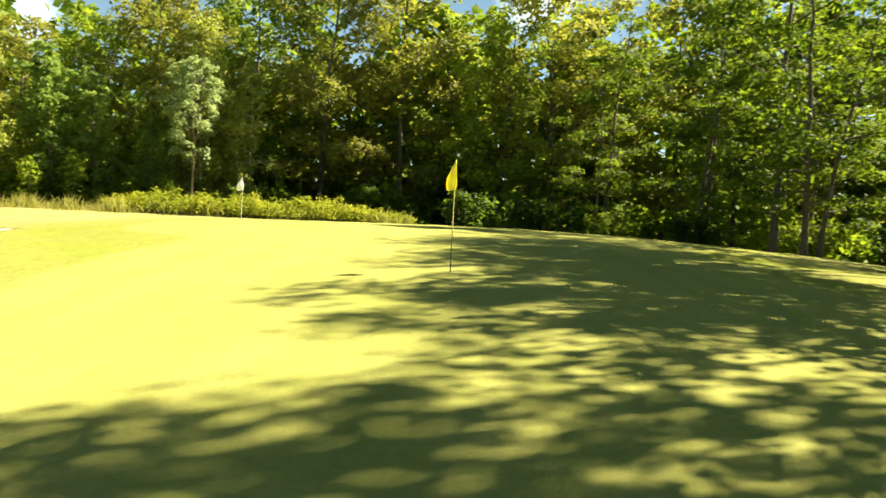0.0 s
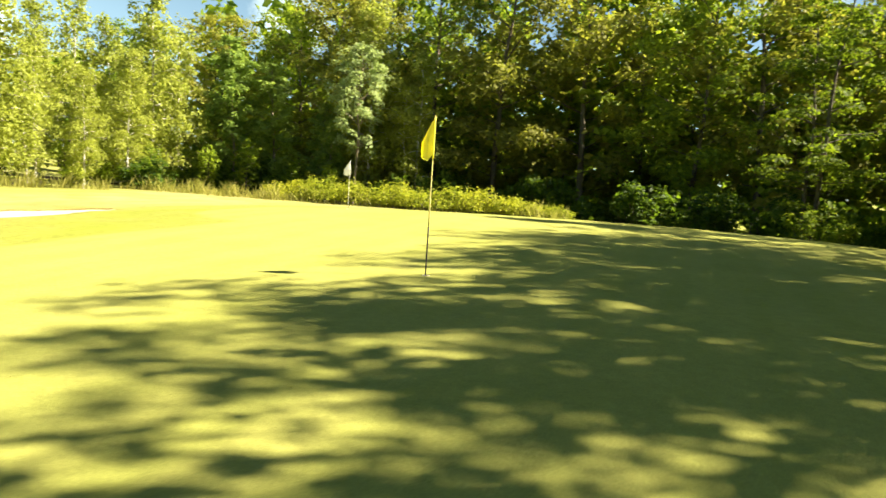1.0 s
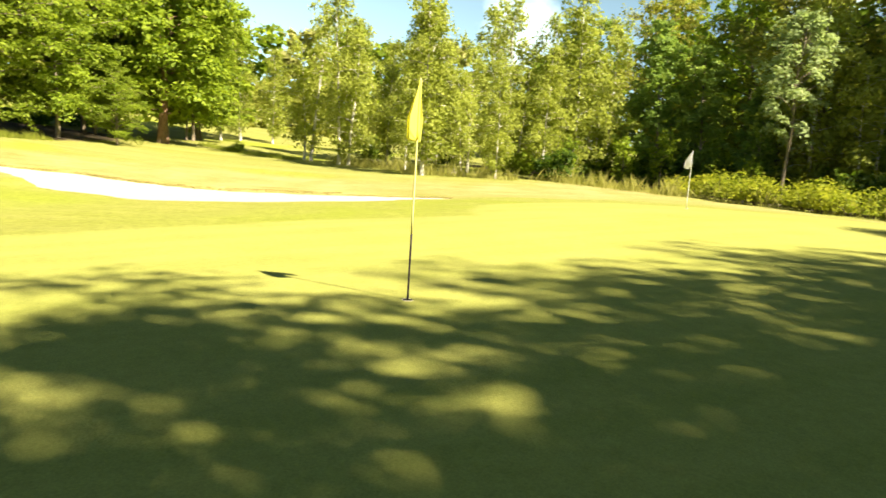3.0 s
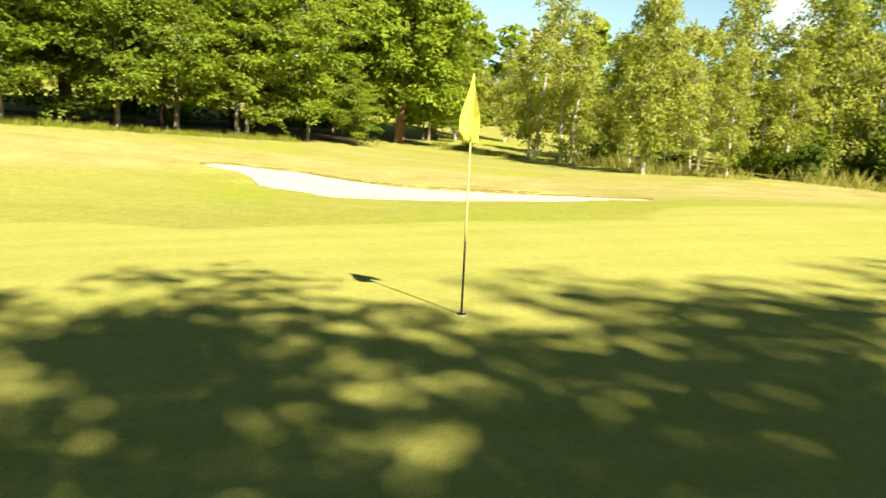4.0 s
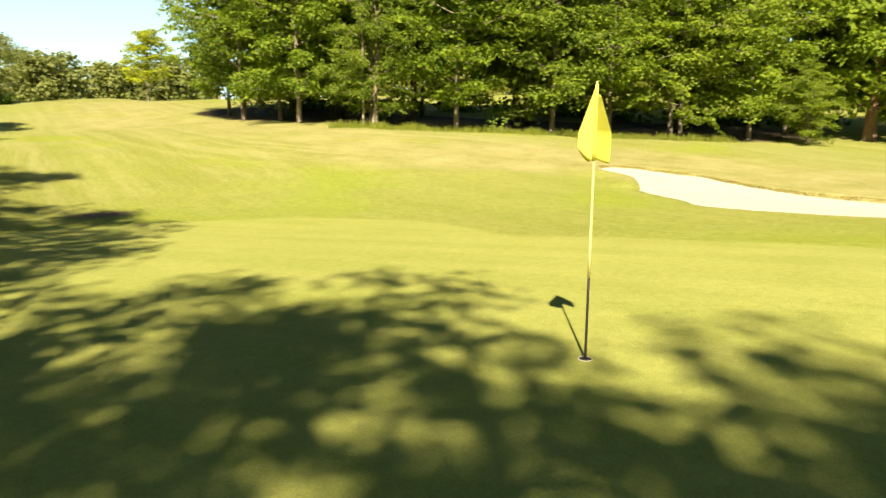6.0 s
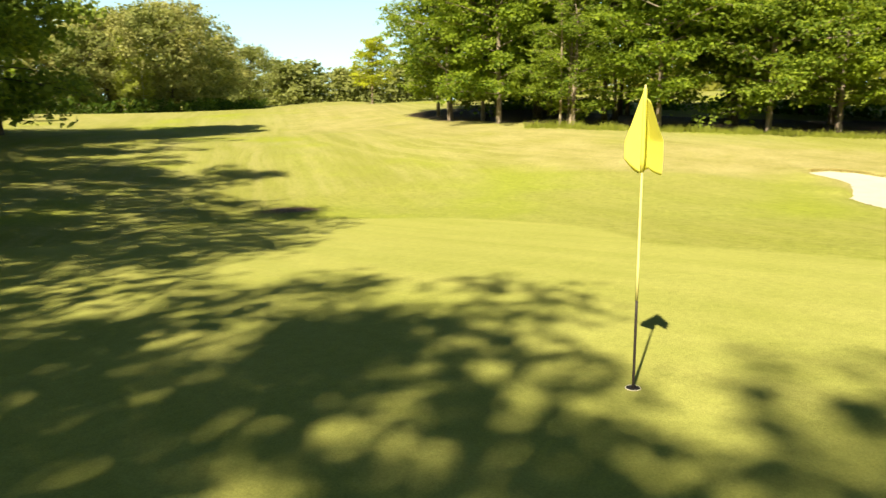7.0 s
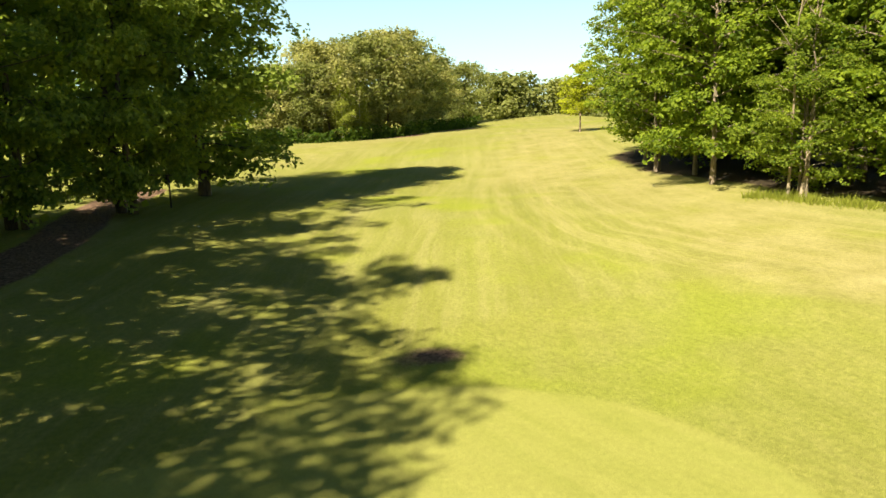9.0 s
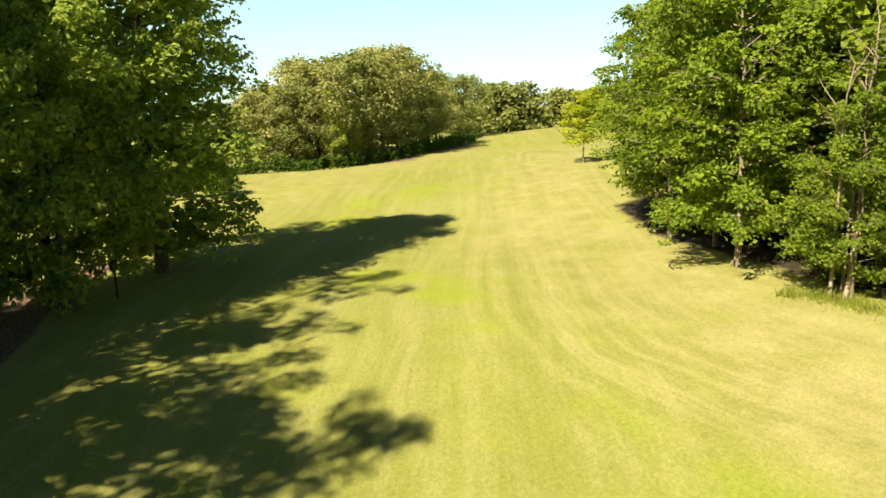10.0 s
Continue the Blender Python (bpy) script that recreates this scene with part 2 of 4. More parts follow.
LEAF_ASPEN = leaf_material("leaf_aspen", rgb(0.100, 0.170, 0.030), rgb(0.300, 0.400, 0.085), rgb(0.48, 0.60, 0.09))
LEAF_MID = leaf_material("leaf_mid", rgb(0.030, 0.066, 0.008), rgb(0.150, 0.200, 0.015), rgb(0.38, 0.50, 0.018))
LEAF_LIME = leaf_material("leaf_lime", rgb(0.115, 0.180, 0.034), rgb(0.420, 0.485, 0.080), rgb(0.62, 0.72, 0.07))
BARK = bark_material("bark", rgb(0.045, 0.034, 0.024), rgb(0.155, 0.120, 0.085))
BARK_PALE = bark_material("bark_pale", rgb(0.12, 0.095, 0.065), rgb(0.34, 0.27, 0.19))
BARK_BIRCH = bark_material("bark_birch", rgb(0.50, 0.47, 0.42), rgb(0.72, 0.69, 0.63), (3, 3, 8), rgb(0.05, 0.045, 0.04))
BARK_RED = bark_material("bark_red", rgb(0.11, 0.06, 0.035), rgb(0.30, 0.175, 0.11))
BARK_DEAD = bark_material("bark_dead", rgb(0.22, 0.17, 0.11), rgb(0.42, 0.34, 0.23))
SAND = plain_material("sand", rgb(0.46, 0.425, 0.325), 0.95, 0.09, 1.6, 0.03)
GRASS_TALL = leaf_material("grass_tall", rgb(0.17, 0.19, 0.03), rgb(0.42, 0.39, 0.11), rgb(0.48, 0.46, 0.11), 0.8)
GRASS_DRY = leaf_material("grass_dry", rgb(0.30, 0.24, 0.09), rgb(0.50, 0.42, 0.18), rgb(0.54, 0.46, 0.16), 0.8)
GRASS_VERGE = leaf_material("grass_verge", rgb(0.13, 0.17, 0.02), rgb(0.33, 0.35, 0.05), rgb(0.44, 0.48, 0.05), 0.8)
POLE_YELLOW = plain_material("pole_yellow", rgb(0.80, 0.72, 0.26), 0.35, 0.05)
POLE_WHITE = plain_material("pole_white", rgb(0.78, 0.76, 0.70), 0.35, 0.04)
POLE_BLACK = plain_material("pole_black", rgb(0.022, 0.016, 0.012), 0.75, 0.2)
FLAG_YELLOW = cloth_material("flag_yellow", rgb(0.92, 0.89, 0.20), rgb(0.95, 0.92, 0.012))
FLAG_WHITE = cloth_material("flag_white", rgb(0.93, 0.93, 0.95), rgb(0.95, 0.95, 0.98))
CUP_WHITE = plain_material("cup_white", rgb(0.62, 0.57, 0.46), 0.6, 0.2)
CUP_SHADE = plain_material("cup_shade", rgb(0.012, 0.010, 0.008), 0.9, 0.2)
RAKE_WOOD = plain_material("rake_wood", rgb(0.10, 0.075, 0.05), 0.7, 0.2)
STONE = plain_material("stone", rgb(0.40, 0.35, 0.27), 0.9, 0.2, 4.0, 0.02)


# ---- ground ----
BASE = 1.809
BUMPS = [(-8, 0, 7, -1.085), (0, 13, 9, -0.045), (-18, 15, 9, -0.617), (-18, 36, 12, 0.418), (-7, -14, 8, -0.68),
         (-28, -6, 12, -0.327), (-4, -24, 10, 0.134), (12, 5, 12, -0.723), (10, 30, 14, 0.159), (-40, 20, 16, -0.808),
         (-20, -35, 18, -0.665), (-60, -60, 35, 0.005), (-90, -140, 45, 3.363), (-40, 60, 40, -3.631)]
BUMPS += [(40, 0, 40, -0.302), (-110, 0, 50, 2.391), (-22, -28, 9, -0.857), (-75, -105, 30, -2.203), (-30, -3, 8, 0.256),
          (-4, 38, 8, 0.024), (-38, 42, 12, 0.688), (50, 50, 30, -3.901), (-6, 23, 5, 0.274), (5, 33, 9, 0.55),
          (13, 26, 7, 0.259), (6, 14, 7, 0.303), (-80, -108, 14, -0.8), (-72, -100, 3.5, 0.5), (-92, -118, 9, 2.9), (-102, -102, 8, -0.6), (-36, -73, 12, -0.55), (0.3, 13.4, 4, -0.032)]


def lie(x, y):
    """Height of the lawn, without the bunker."""
    x, y = np.asarray(x, float), np.asarray(y, float)
    z = np.full(np.broadcast(x, y).shape, BASE)
    for a, b, s, v in BUMPS:
        z = z + v * np.exp(-((x - a) ** 2 + (y - b) ** 2) / (2.0 * s * s))
    return z


def bunker_gap(x, y):
    """Signed distance, roughly, to the rim of the bunker: below 0 inside. Its middle line runs from a fat end to a thin tail."""
    x, y = np.asarray(x, float), np.asarray(y, float)
    best = np.full(np.broadcast(x, y).shape, 99.0)
    line = [(-20.6, 9.6, 0.95), (-19.9, 11.3, 1.35), (-17.2, 12.9, 2.2), (-15.6, 14.6, 2.5), (-15.3, 17.0, 2.15), (-14.7, 19.6, 1.6), (-14.3, 22.2, 0.55)]
    for (ax, ay, ar), (bx, by, br) in zip(line, line[1:]):
        dx, dy = bx - ax, by - ay
        u = np.clip(((x - ax) * dx + (y - ay) * dy) / (dx * dx + dy * dy), 0, 1)
        best = np.minimum(best, np.hypot(x - ax - u * dx, y - ay - u * dy) - (ar + u * (br - ar)))
    return best


def smooth(v, a, b):
    u = np.clip((v - a) / (b - a), 0, 1)
    return u * u * (3 - 2 * u)


def height(x, y):
    g = bunker_gap(x, y)
    lip = 0.10 * np.exp(-((g - 0.45) / 0.5) ** 2) * (np.asarray(x) < -16.5)
    far = np.exp(-np.maximum(0, np.hypot(x, y) - 200) / 150)
    return (lie(x, y) + lip - 0.55 * (1 - smooth(g, -0.35, 0.12))) * far + 3.0 * (1 - far) - 9.0 * smooth(-0.6 * np.asarray(x) - 0.8 * np.asarray(y), 142, 188)


def ground_at(x, y):
    return float(height(x, y))


def seg_gap(x, y, pts):
    best = np.full(np.broadcast(x, y).shape, 999.0)
    for (ax, ay), (bx, by) in zip(pts, pts[1:]):
        dx, dy = bx - ax, by - ay
        u = np.clip(((x - ax) * dx + (y - ay) * dy) / (dx * dx + dy * dy), 0, 1)
        best = np.minimum(best, np.hypot(x - ax - u * dx, y - ay - u * dy))
    return best


def link_mesh(name, verts, faces, material, parent=None, label="", flat=False):
    me = bpy.data.meshes.new(name)
    me.from_pydata([tuple(v) for v in verts], [], [tuple(f) for f in faces])
    me.materials.append(material)
    if not flat:
        me.polygons.foreach_set("use_smooth", [True] * len(me.polygons))
    me.update()
    ob = new(name, me)
    if parent:
        ob.parent = parent
    if label:
        ob["label"] = label
    return ob


def axis(lo, hi, step, far, grow=1.28):
    core = list(np.arange(lo, hi + step / 2, step))
    d, up = step, []
    while core[-1] + sum(up) < far:
        d *= grow
        up.append(d)
    d, down = step, []
    while core[0] - sum(down) > -far:
        d *= grow
        down.append(d)
    return np.array(list(core[0] - np.cumsum(down))[::-1] + core + list(core[-1] + np.cumsum(up)))


def build_ground():
    xs, ys = axis(-33, 18, 0.28, 1500), axis(-24, 42, 0.28, 1500)
    X, Y = np.meshgrid(xs, ys)
    Z = height(X, Y)
    # fine unevenness away from the green
    e1 = ((X - 0.3) / 7.2) ** 2 + ((Y - 14.5) / 12.0) ** 2
    e2 = ((X + 4.0) / 4.35) ** 2 + ((Y - 6.0) / 4.9) ** 2
    e3 = ((X + 5.0) / 5.6) ** 2 + ((Y - 25.0) / 6.5) ** 2
    e4 = ((X - 2.0) / 6.0) ** 2 + ((Y - 26.0) / 6.0) ** 2
    e = np.minimum(np.minimum(e1, e2), np.minimum(e3, e4))
    green = 1 - smooth(np.sqrt(e), 0.92, 1.08)
    rough = (1 - green)
    Z = Z + rough * (0.020 * np.sin(X * 1.7 + 0.6 * np.sin(Y * 0.9)) * np.sin(Y * 1.3 + 0.8 * np.sin(X * 0.7)))
    g = bunker_gap(X, Y)
    dry = np.exp(-np.maximum(0, seg_gap(X, Y, [(-21, 4), (-24.5, 9), (-24.5, 15), (-20.5, 21), (-17.5, 28), (-19, 34)]) - 2.0) ** 2 / 7.0)
    dry = np.maximum(dry, 0.9 * np.exp(-np.maximum(0, g - 0.1) ** 2 / 0.6))
    dry = np.maximum(dry, 0.75 * np.exp(-np.maximum(0, seg_gap(X, Y, [(-24, -7), (-28, -22), (-45, -45), (-62, -60)]) - 1.5) ** 2 / 14.0))
    dry = np.maximum(dry, 0.65 * np.exp(-np.maximum(0, seg_gap(X, Y, [(-16, -48), (-30, -62), (-60, -84)]) - 3.0) ** 2 / 20.0))
    dry = np.maximum(dry, 0.75 * np.exp(-np.maximum(0, seg_gap(X, Y, [(-6, 33), (-14, 35), (-20, 36)]) - 0.8) ** 2 / 2.0))
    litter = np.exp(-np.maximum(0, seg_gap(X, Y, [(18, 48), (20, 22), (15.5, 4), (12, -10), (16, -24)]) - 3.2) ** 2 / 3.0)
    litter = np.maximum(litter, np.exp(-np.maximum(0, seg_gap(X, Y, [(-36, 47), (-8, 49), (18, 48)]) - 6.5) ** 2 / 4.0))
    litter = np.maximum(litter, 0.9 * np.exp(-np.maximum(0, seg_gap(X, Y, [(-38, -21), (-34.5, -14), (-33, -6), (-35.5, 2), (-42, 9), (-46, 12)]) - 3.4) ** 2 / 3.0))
    # mask of the wooded floors whose litter takes the painted tree shade
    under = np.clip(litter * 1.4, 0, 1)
    litter = np.maximum(litter, 0.95 * np.exp(-np.maximum(0, seg_gap(X, Y, [(-22, -68), (-36, -71), (-62, -93)]) - 3.0) ** 2 / 3.0))
    litter = np.maximum(litter, 0.75 * np.exp(-(((X + 6.3) / 1.3) ** 2 + ((Y + 0.3) / 0.8) ** 2)))
    litter = np.maximum(litter, 1.1 * np.exp(-np.maximum(0, seg_gap(X, Y, [(7.5, -3.0), (4.4, -8.0), (2.3, -11.5), (0.6, -15.5), (-1.5, -22.5), (-4.5, -28)]) - 0.55) ** 2 / 0.35))
    dry = np.maximum(dry, 0.7 * np.exp(-np.maximum(0, seg_gap(X, Y, [(1.2, -11.5), (-0.6, -15.5), (-2.8, -22.5)]) - 0.25) ** 2 / 0.12))
    dry = np.maximum(dry, 0.95 * np.exp(-(((X + 91) / 11) ** 2 + ((Y + 116) / 11) ** 2)))
    dry = np.maximum(dry, 0.8 * np.exp(-np.maximum(0, seg_gap(X, Y, [(-19, 2), (-23, -6), (-27, -15)]) - 1.2) ** 2 / 6.0))
    ny, nx = X.shape
    idx = np.arange(nx * ny).reshape(ny, nx)
    faces = np.stack([idx[:-1, :-1], idx[:-1, 1:], idx[1:, 1:], idx[1:, :-1]], -1).reshape(-1, 4)
    me = bpy.data.meshes.new("ground")
    me.from_pydata(np.stack([X, Y, Z], -1).reshape(-1, 3).tolist(), [], faces.tolist())
    me.polygons.foreach_set("use_smooth", [True] * len(me.polygons))
    att = me.attributes.new("zones", "FLOAT_COLOR", "POINT")
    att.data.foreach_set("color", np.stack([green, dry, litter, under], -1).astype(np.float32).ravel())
    swath = seg_gap(X, Y, [(-60, -64), (-38, -34), (-30.5, -22.3), (-26, -16.2), (-22, -10), (-20.4, -5.8), (-20.5, -2.4), (-22, 5), (-22, 12)])
    apron = 1 - smooth(seg_gap(X, Y, [(-9.5, 5.0), (-11.0, 7.0), (-9.0, 16.0), (-6.5, 26.0)]) - 7.0, -1.6, 1.4)
    me.attributes.new("apron", "FLOAT", "POINT").data.foreach_set("value", apron.astype(np.float32).ravel())
    me.attributes.new("swath", "FLOAT", "POINT").data.foreach_set("value", swath.astype(np.float32).ravel())
    me.materials.append(TURF)
    me.update()
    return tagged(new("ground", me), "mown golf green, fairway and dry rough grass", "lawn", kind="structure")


def build_bunker():
    xs, ys = np.arange(-24.5, -11, 0.2), np.arange(7.5, 24.0, 0.2)
    X, Y = np.meshgrid(xs, ys)
    g = bunker_gap(X, Y)
    Z = lie(X, Y) - 0.045 - 0.05 * smooth(-g, 0.0, 1.6) + 0.04 * smooth(-X, 16.5, 20.0) + 0.012 * np.sin(X * 5 + np.sin(Y * 3)) * np.sin(Y * 4.3)
    keep = g < 0.22
    idx = np.arange(X.size).reshape(X.shape)
    ok = keep[:-1, :-1] & keep[:-1, 1:] & keep[1:, 1:] & keep[1:, :-1]
    q = np.stack([idx[:-1, :-1], idx[:-1, 1:], idx[1:, 1:], idx[1:, :-1]], -1)[ok]
    used = np.unique(q)
    back_to = {int(v): i for i, v in enumerate(used)}
    P = np.stack([X, Y, Z], -1).reshape(-1, 3)[used]
    ob = link_mesh("bunker_sand", P.tolist(), [[back_to[int(v)] for v in f] for f in q], SAND)
    return tagged(ob, "pale raked sand filling a curved golf bunker", "bunker", kind="structure")


build_ground()
build_bunker()


# ---- trees ----
def tube(path, radii, sides, verts, faces):
    path = np.asarray(path, float)
    start = len(verts)
    for i, (p, r) in enumerate(zip(path, radii)):
        d = path[min(i + 1, len(path) - 1)] - path[max(i - 1, 0)]
        d = d / (np.linalg.norm(d) + 1e-9)
        u = np.cross(d, (0.31, 0.87, 0.12) if abs(d[2]) > 0.7 else (0, 0, 1.0))
        u = u / (np.linalg.norm(u) + 1e-9)
        v = np.cross(d, u)
        for k in range(sides):
            a = 2 * math.pi * k / sides
            verts.append(tuple(p + r * (math.cos(a) * u + math.sin(a) * v)))
    for i in range(len(path) - 1):
        for k in range(sides):
            a, b = start + i * sides + k, start + i * sides + (k + 1) % sides
            faces.append((a, b, b + sides, a + sides))


PROFILES = {
    "broad": lambda f: max(0.12, math.sin(math.pi * min(1.0, 0.20 + 0.78 * f)) ** 0.75),
    "oak": lambda f: max(0.15, math.sin(math.pi * min(1.0, 0.10 + 0.84 * f)) ** 0.6),
    "birch": lambda f: 0.18 + 0.82 * (min(1.0, f * 3.5) ** 0.8) * (1 - f) ** 0.65,
    "young": lambda f: 0.15 + 0.85 * math.sin(math.pi * (0.1 + 0.86 * f)),
    "pole": lambda f: max(0.15, math.sin(math.pi * min(1.0, 0.12 + 0.84 * f)) ** 0.7),
}


def grow_tree(name, seed, tall, wide, base, limbs, style, leaves, leaf, leaf_mat, bark_mat, droop=0.0, lift=0.5, girth=0.016, stems=1, flat=0.5, puff=0.30, holes=0.0, first=0.35, face=0.55, sprays=0, core=0, bare=False, label="", category="tree", group=""):
    """A tree of its own at the origin: an Empty with a trunk (limbs included) and a crown of single leaves in billows round the limbs."""
    rng = np.random.default_rng(seed)
    verts, faces, puffs = [], [], []
    profile = PROFILES[style]
    for s in range(stems):
        lean = rng.normal(0, 0.018 if stems == 1 else 0.05, 2)
        foot = np.array([0.0, 0.0]) if stems == 1 else np.array([math.cos(s * 2.5), math.sin(s * 2.5)]) * (0.26 + 0.12 * s)
        H = tall * (1.0 if s == 0 else rng.uniform(0.75, 0.95))
        n = 9
        hs = np.linspace(0, H * 0.95, n)
        wob = np.cumsum(rng.normal(0, 0.012 * H, (n, 2)), 0) * (hs / H)[:, None]
        path = np.stack([foot[0] + lean[0] * hs + wob[:, 0], foot[1] + lean[1] * hs + wob[:, 1], hs - 0.15], -1)
        rad = girth * H * (1 - 0.93 * hs / H) + 0.012
        rad[0] *= 1.35
        tube(path, rad, 8, verts, faces)
        for i in range(limbs // stems):
            f = (i + rng.uniform(0, 1)) / (limbs // stems)
            z = H * (base + (0.97 - base) * f)
            az = i * 2.399 + rng.uniform(-0.5, 0.5) + s
            o = np.array([np.interp(z, hs, path[:, k]) for k in range(3)])
            length = wide * profile(f) * rng.uniform(0.70, 1.15)
            up = lift * (0.35 + 0.9 * f) + rng.uniform(-0.15, 0.25)
            d = np.array([math.cos(az), math.sin(az), up])
            d = d / np.linalg.norm(d)
            k = 6
            us = np.linspace(0, 1, k)
            side = np.array([-d[1], d[0], 0]) * rng.normal(0, 0.14)
            limb = np.array([o + d * length * u + side * length * u * u + np.array([0, 0, -droop * length * u * u + 0.04 * math.sin(7 * u + i)]) for u in us])
            r0 = 0.009 * length + 0.012
            tube(limb, r0 * (1 - 0.85 * us), 5, verts, faces)
            for j in range(sprays):
                if j and rng.uniform(0, 1) < holes:
                    continue
                u = 1.0 if j == 0 else first + (1 - first) * rng.uniform(0, 1) ** 0.7
                q = np.array([np.interp(u, us, limb[:, c]) for c in range(3)])
                a2, out = az + rng.normal(0, 0.9), length * rng.uniform(0.10, 0.36) * (1.25 - 0.6 * u)
                tip = q + np.array([math.cos(a2), math.sin(a2), rng.normal(0.08, 0.32) - droop]) * out
                tube([q, tip], [r0 * 0.38, 0.004], 3, verts, faces)
                puffs.append((tip[0], tip[1], tip[2], puff * wide * (0.6 + 0.4 * profile(f)) * rng.uniform(0.55, 1.3)))
            for u in (first, 0.5 * first + 0.5, 1.0) if not sprays else ():
                if rng.uniform(0, 1) < holes:
                    continue
                q = np.array([np.interp(u, us, limb[:, c]) for c in range(3)]) + rng.normal(0, 0.18, 3)
                size = (puff * wide * (0.55 + 0.45 * profile(f))) * rng.uniform(0.7, 1.25) * (0.85 if u < 0.5 else 1.0)
                puffs.append((q[0], q[1], q[2] + 0.1 * size, size))
                for j in range(1):
                    a2 = az + rng.uniform(-1.3, 1.3)
                    sd = np.array([math.cos(a2), math.sin(a2), rng.normal(0.1, 0.3) - droop]) * size * rng.uniform(0.6, 1.0)
                    tube([q, q + sd * 0.55, q + sd + np.array([0, 0, -droop * size * 0.4])], [r0 * 0.35, r0 * 0.22, 0.004], 3, verts, faces)
    thing = tagged(new(name), label, category, group)
    link_mesh("trunk", verts, faces, bark_mat, thing)
    if not bare:
        crown(thing, rng, np.array(puffs), leaves, leaf, leaf_mat, flat, droop, face=face, slanted=sprays > 0, core=core)
    return thing


def leaf_cards(rng, C, size, nor, tilt, droop=0.0):
    """Single leaves, each one folded along its midrib, at the places C, facing about along nor."""
    n = len(C)
    nor = nor + rng.normal(0, tilt, (n, 3))
    nor /= np.linalg.norm(nor, axis=1)[:, None] + 1e-9
    az = rng.uniform(0, 2 * math.pi, n)
    t = np.stack([np.cos(az), np.sin(az), np.full(n, -0.25 - droop)], -1)
    t -= nor * (t * nor).sum(1)[:, None]
    t /= np.linalg.norm(t, axis=1)[:, None] + 1e-9
    b = np.cross(nor, t)
    L = size * rng.uniform(0.70, 1.45, n)[:, None]
    W = L * rng.uniform(0.26, 0.40, n)[:, None]
    fold = nor * W * rng.uniform(0.1, 0.5, n)[:, None]
    v = np.stack([C - t * L * 0.5, C + b * W + fold, C + t * L * 0.5 - nor * L * 0.12, C - b * W + fold], 1)
    return v.reshape(-1, 3)


def leaf_mesh(name, V, material):
    n = len(V) // 4
    me = bpy.data.meshes.new(name)
    me.vertices.add(len(V))
    me.vertices.foreach_set("co", V.astype(np.float32).ravel())
    i = np.arange(n) * 4
    tri = np.stack([i, i + 1, i + 2, i, i + 2, i + 3], -1).ravel()
    me.loops.add(len(tri))
    me.loops.foreach_set("vertex_index", tri.astype(np.int32))
    me.polygons.add(2 * n)
    me.polygons.foreach_set("loop_start", np.arange(0, len(tri), 3, dtype=np.int32))
    me.update(calc_edges=True)
    me.materials.append(material)
    return me


def crown(thing, rng, puffs, leaves, leaf, leaf_mat, flat, droop=0.0, name="crown", face=0.55, slanted=False, core=0):
    """Leaves in flattened billows: most of them on the upper and outer side of each."""
    w = puffs[:, 3] ** 2
    pick = rng.choice(len(puffs), leaves, p=w / w.sum())
    d = rng.normal(0, 1, (leaves, 3))
    d[:, 2] = np.where(rng.uniform(0, 1, leaves) < 0.72, np.abs(d[:, 2]), d[:, 2])
    d /= np.linalg.norm(d, axis=1)[:, None]
    r = puffs[pick, 3] * (0.35 + 0.65 * rng.uniform(0, 1, leaves) ** 0.5) * (1 + 0.28 * np.sin(5 * d[:, 0] + 3 * pick) * np.sin(4 * d[:, 1] + pick))
    C = puffs[pick, :3] + d * r[:, None] * np.array([1.0, 1.0, flat])
    C[:, 2] = np.maximum(C[:, 2] - droop * 0.35 * np.hypot(d[:, 0], d[:, 1]) * r, 0.3)
    # each billow hangs at a slant of its own, mostly down and outwards
    away = puffs[:, :2] / (np.linalg.norm(puffs[:, :2], axis=1)[:, None] + 0.3)
    slant = (rng.normal(0, 0.28, (len(puffs), 2)) - 0.22 * away) if slanted else np.zeros((len(puffs), 2))
    C[:, 2] = np.maximum(C[:, 2] + ((C[:, :2] - puffs[pick, :2]) * slant[pick]).sum(1), 0.3)
    nor = d * face + np.array([0, 0, 1.3 - face])
    nor[:, :2] -= slant[pick] * 0.9
    V = leaf_cards(rng, C, leaf, nor, 0.42 + 0.5 * droop, droop * 1.6)
    if core:
        # larger overlapping leaf masses close round the stem
        pick = rng.choice(len(puffs), core, p=w / w.sum())
        C = puffs[pick, :3] * np.array([0.52, 0.52, 0.96]) + rng.normal(0, 0.35, (core, 3)) * puffs[pick, 3:4]
        C[:, 2] = np.maximum(C[:, 2], 0.5)
        V = np.concatenate([V, leaf_cards(rng, C, leaf * 1.75, rng.normal(0, 1, (core, 3)), 0.3)])
    ob = new(name, leaf_mesh(name, V, leaf_mat))
    ob.parent = thing
    return ob


def stand(x, y, turn=0.0, size=1.0, sink=0.05, tallness=1.0):
    return Matrix.Translation((x, y, ground_at(x, y) - sink)) @ Matrix.Rotation(turn, 4, "Z") @ Matrix.Diagonal((size, size, size * tallness, 1))


def put(model, at):
    """Stands a model at the pose at: itself first, then copies, each of its own size."""
    if model not in planted:
        planted.add(model)
        model.matrix_basis = at
        return model
    return copy_thing(model, at @ Matrix.Diagonal((*(1 / k for k in model.scale), 1)))


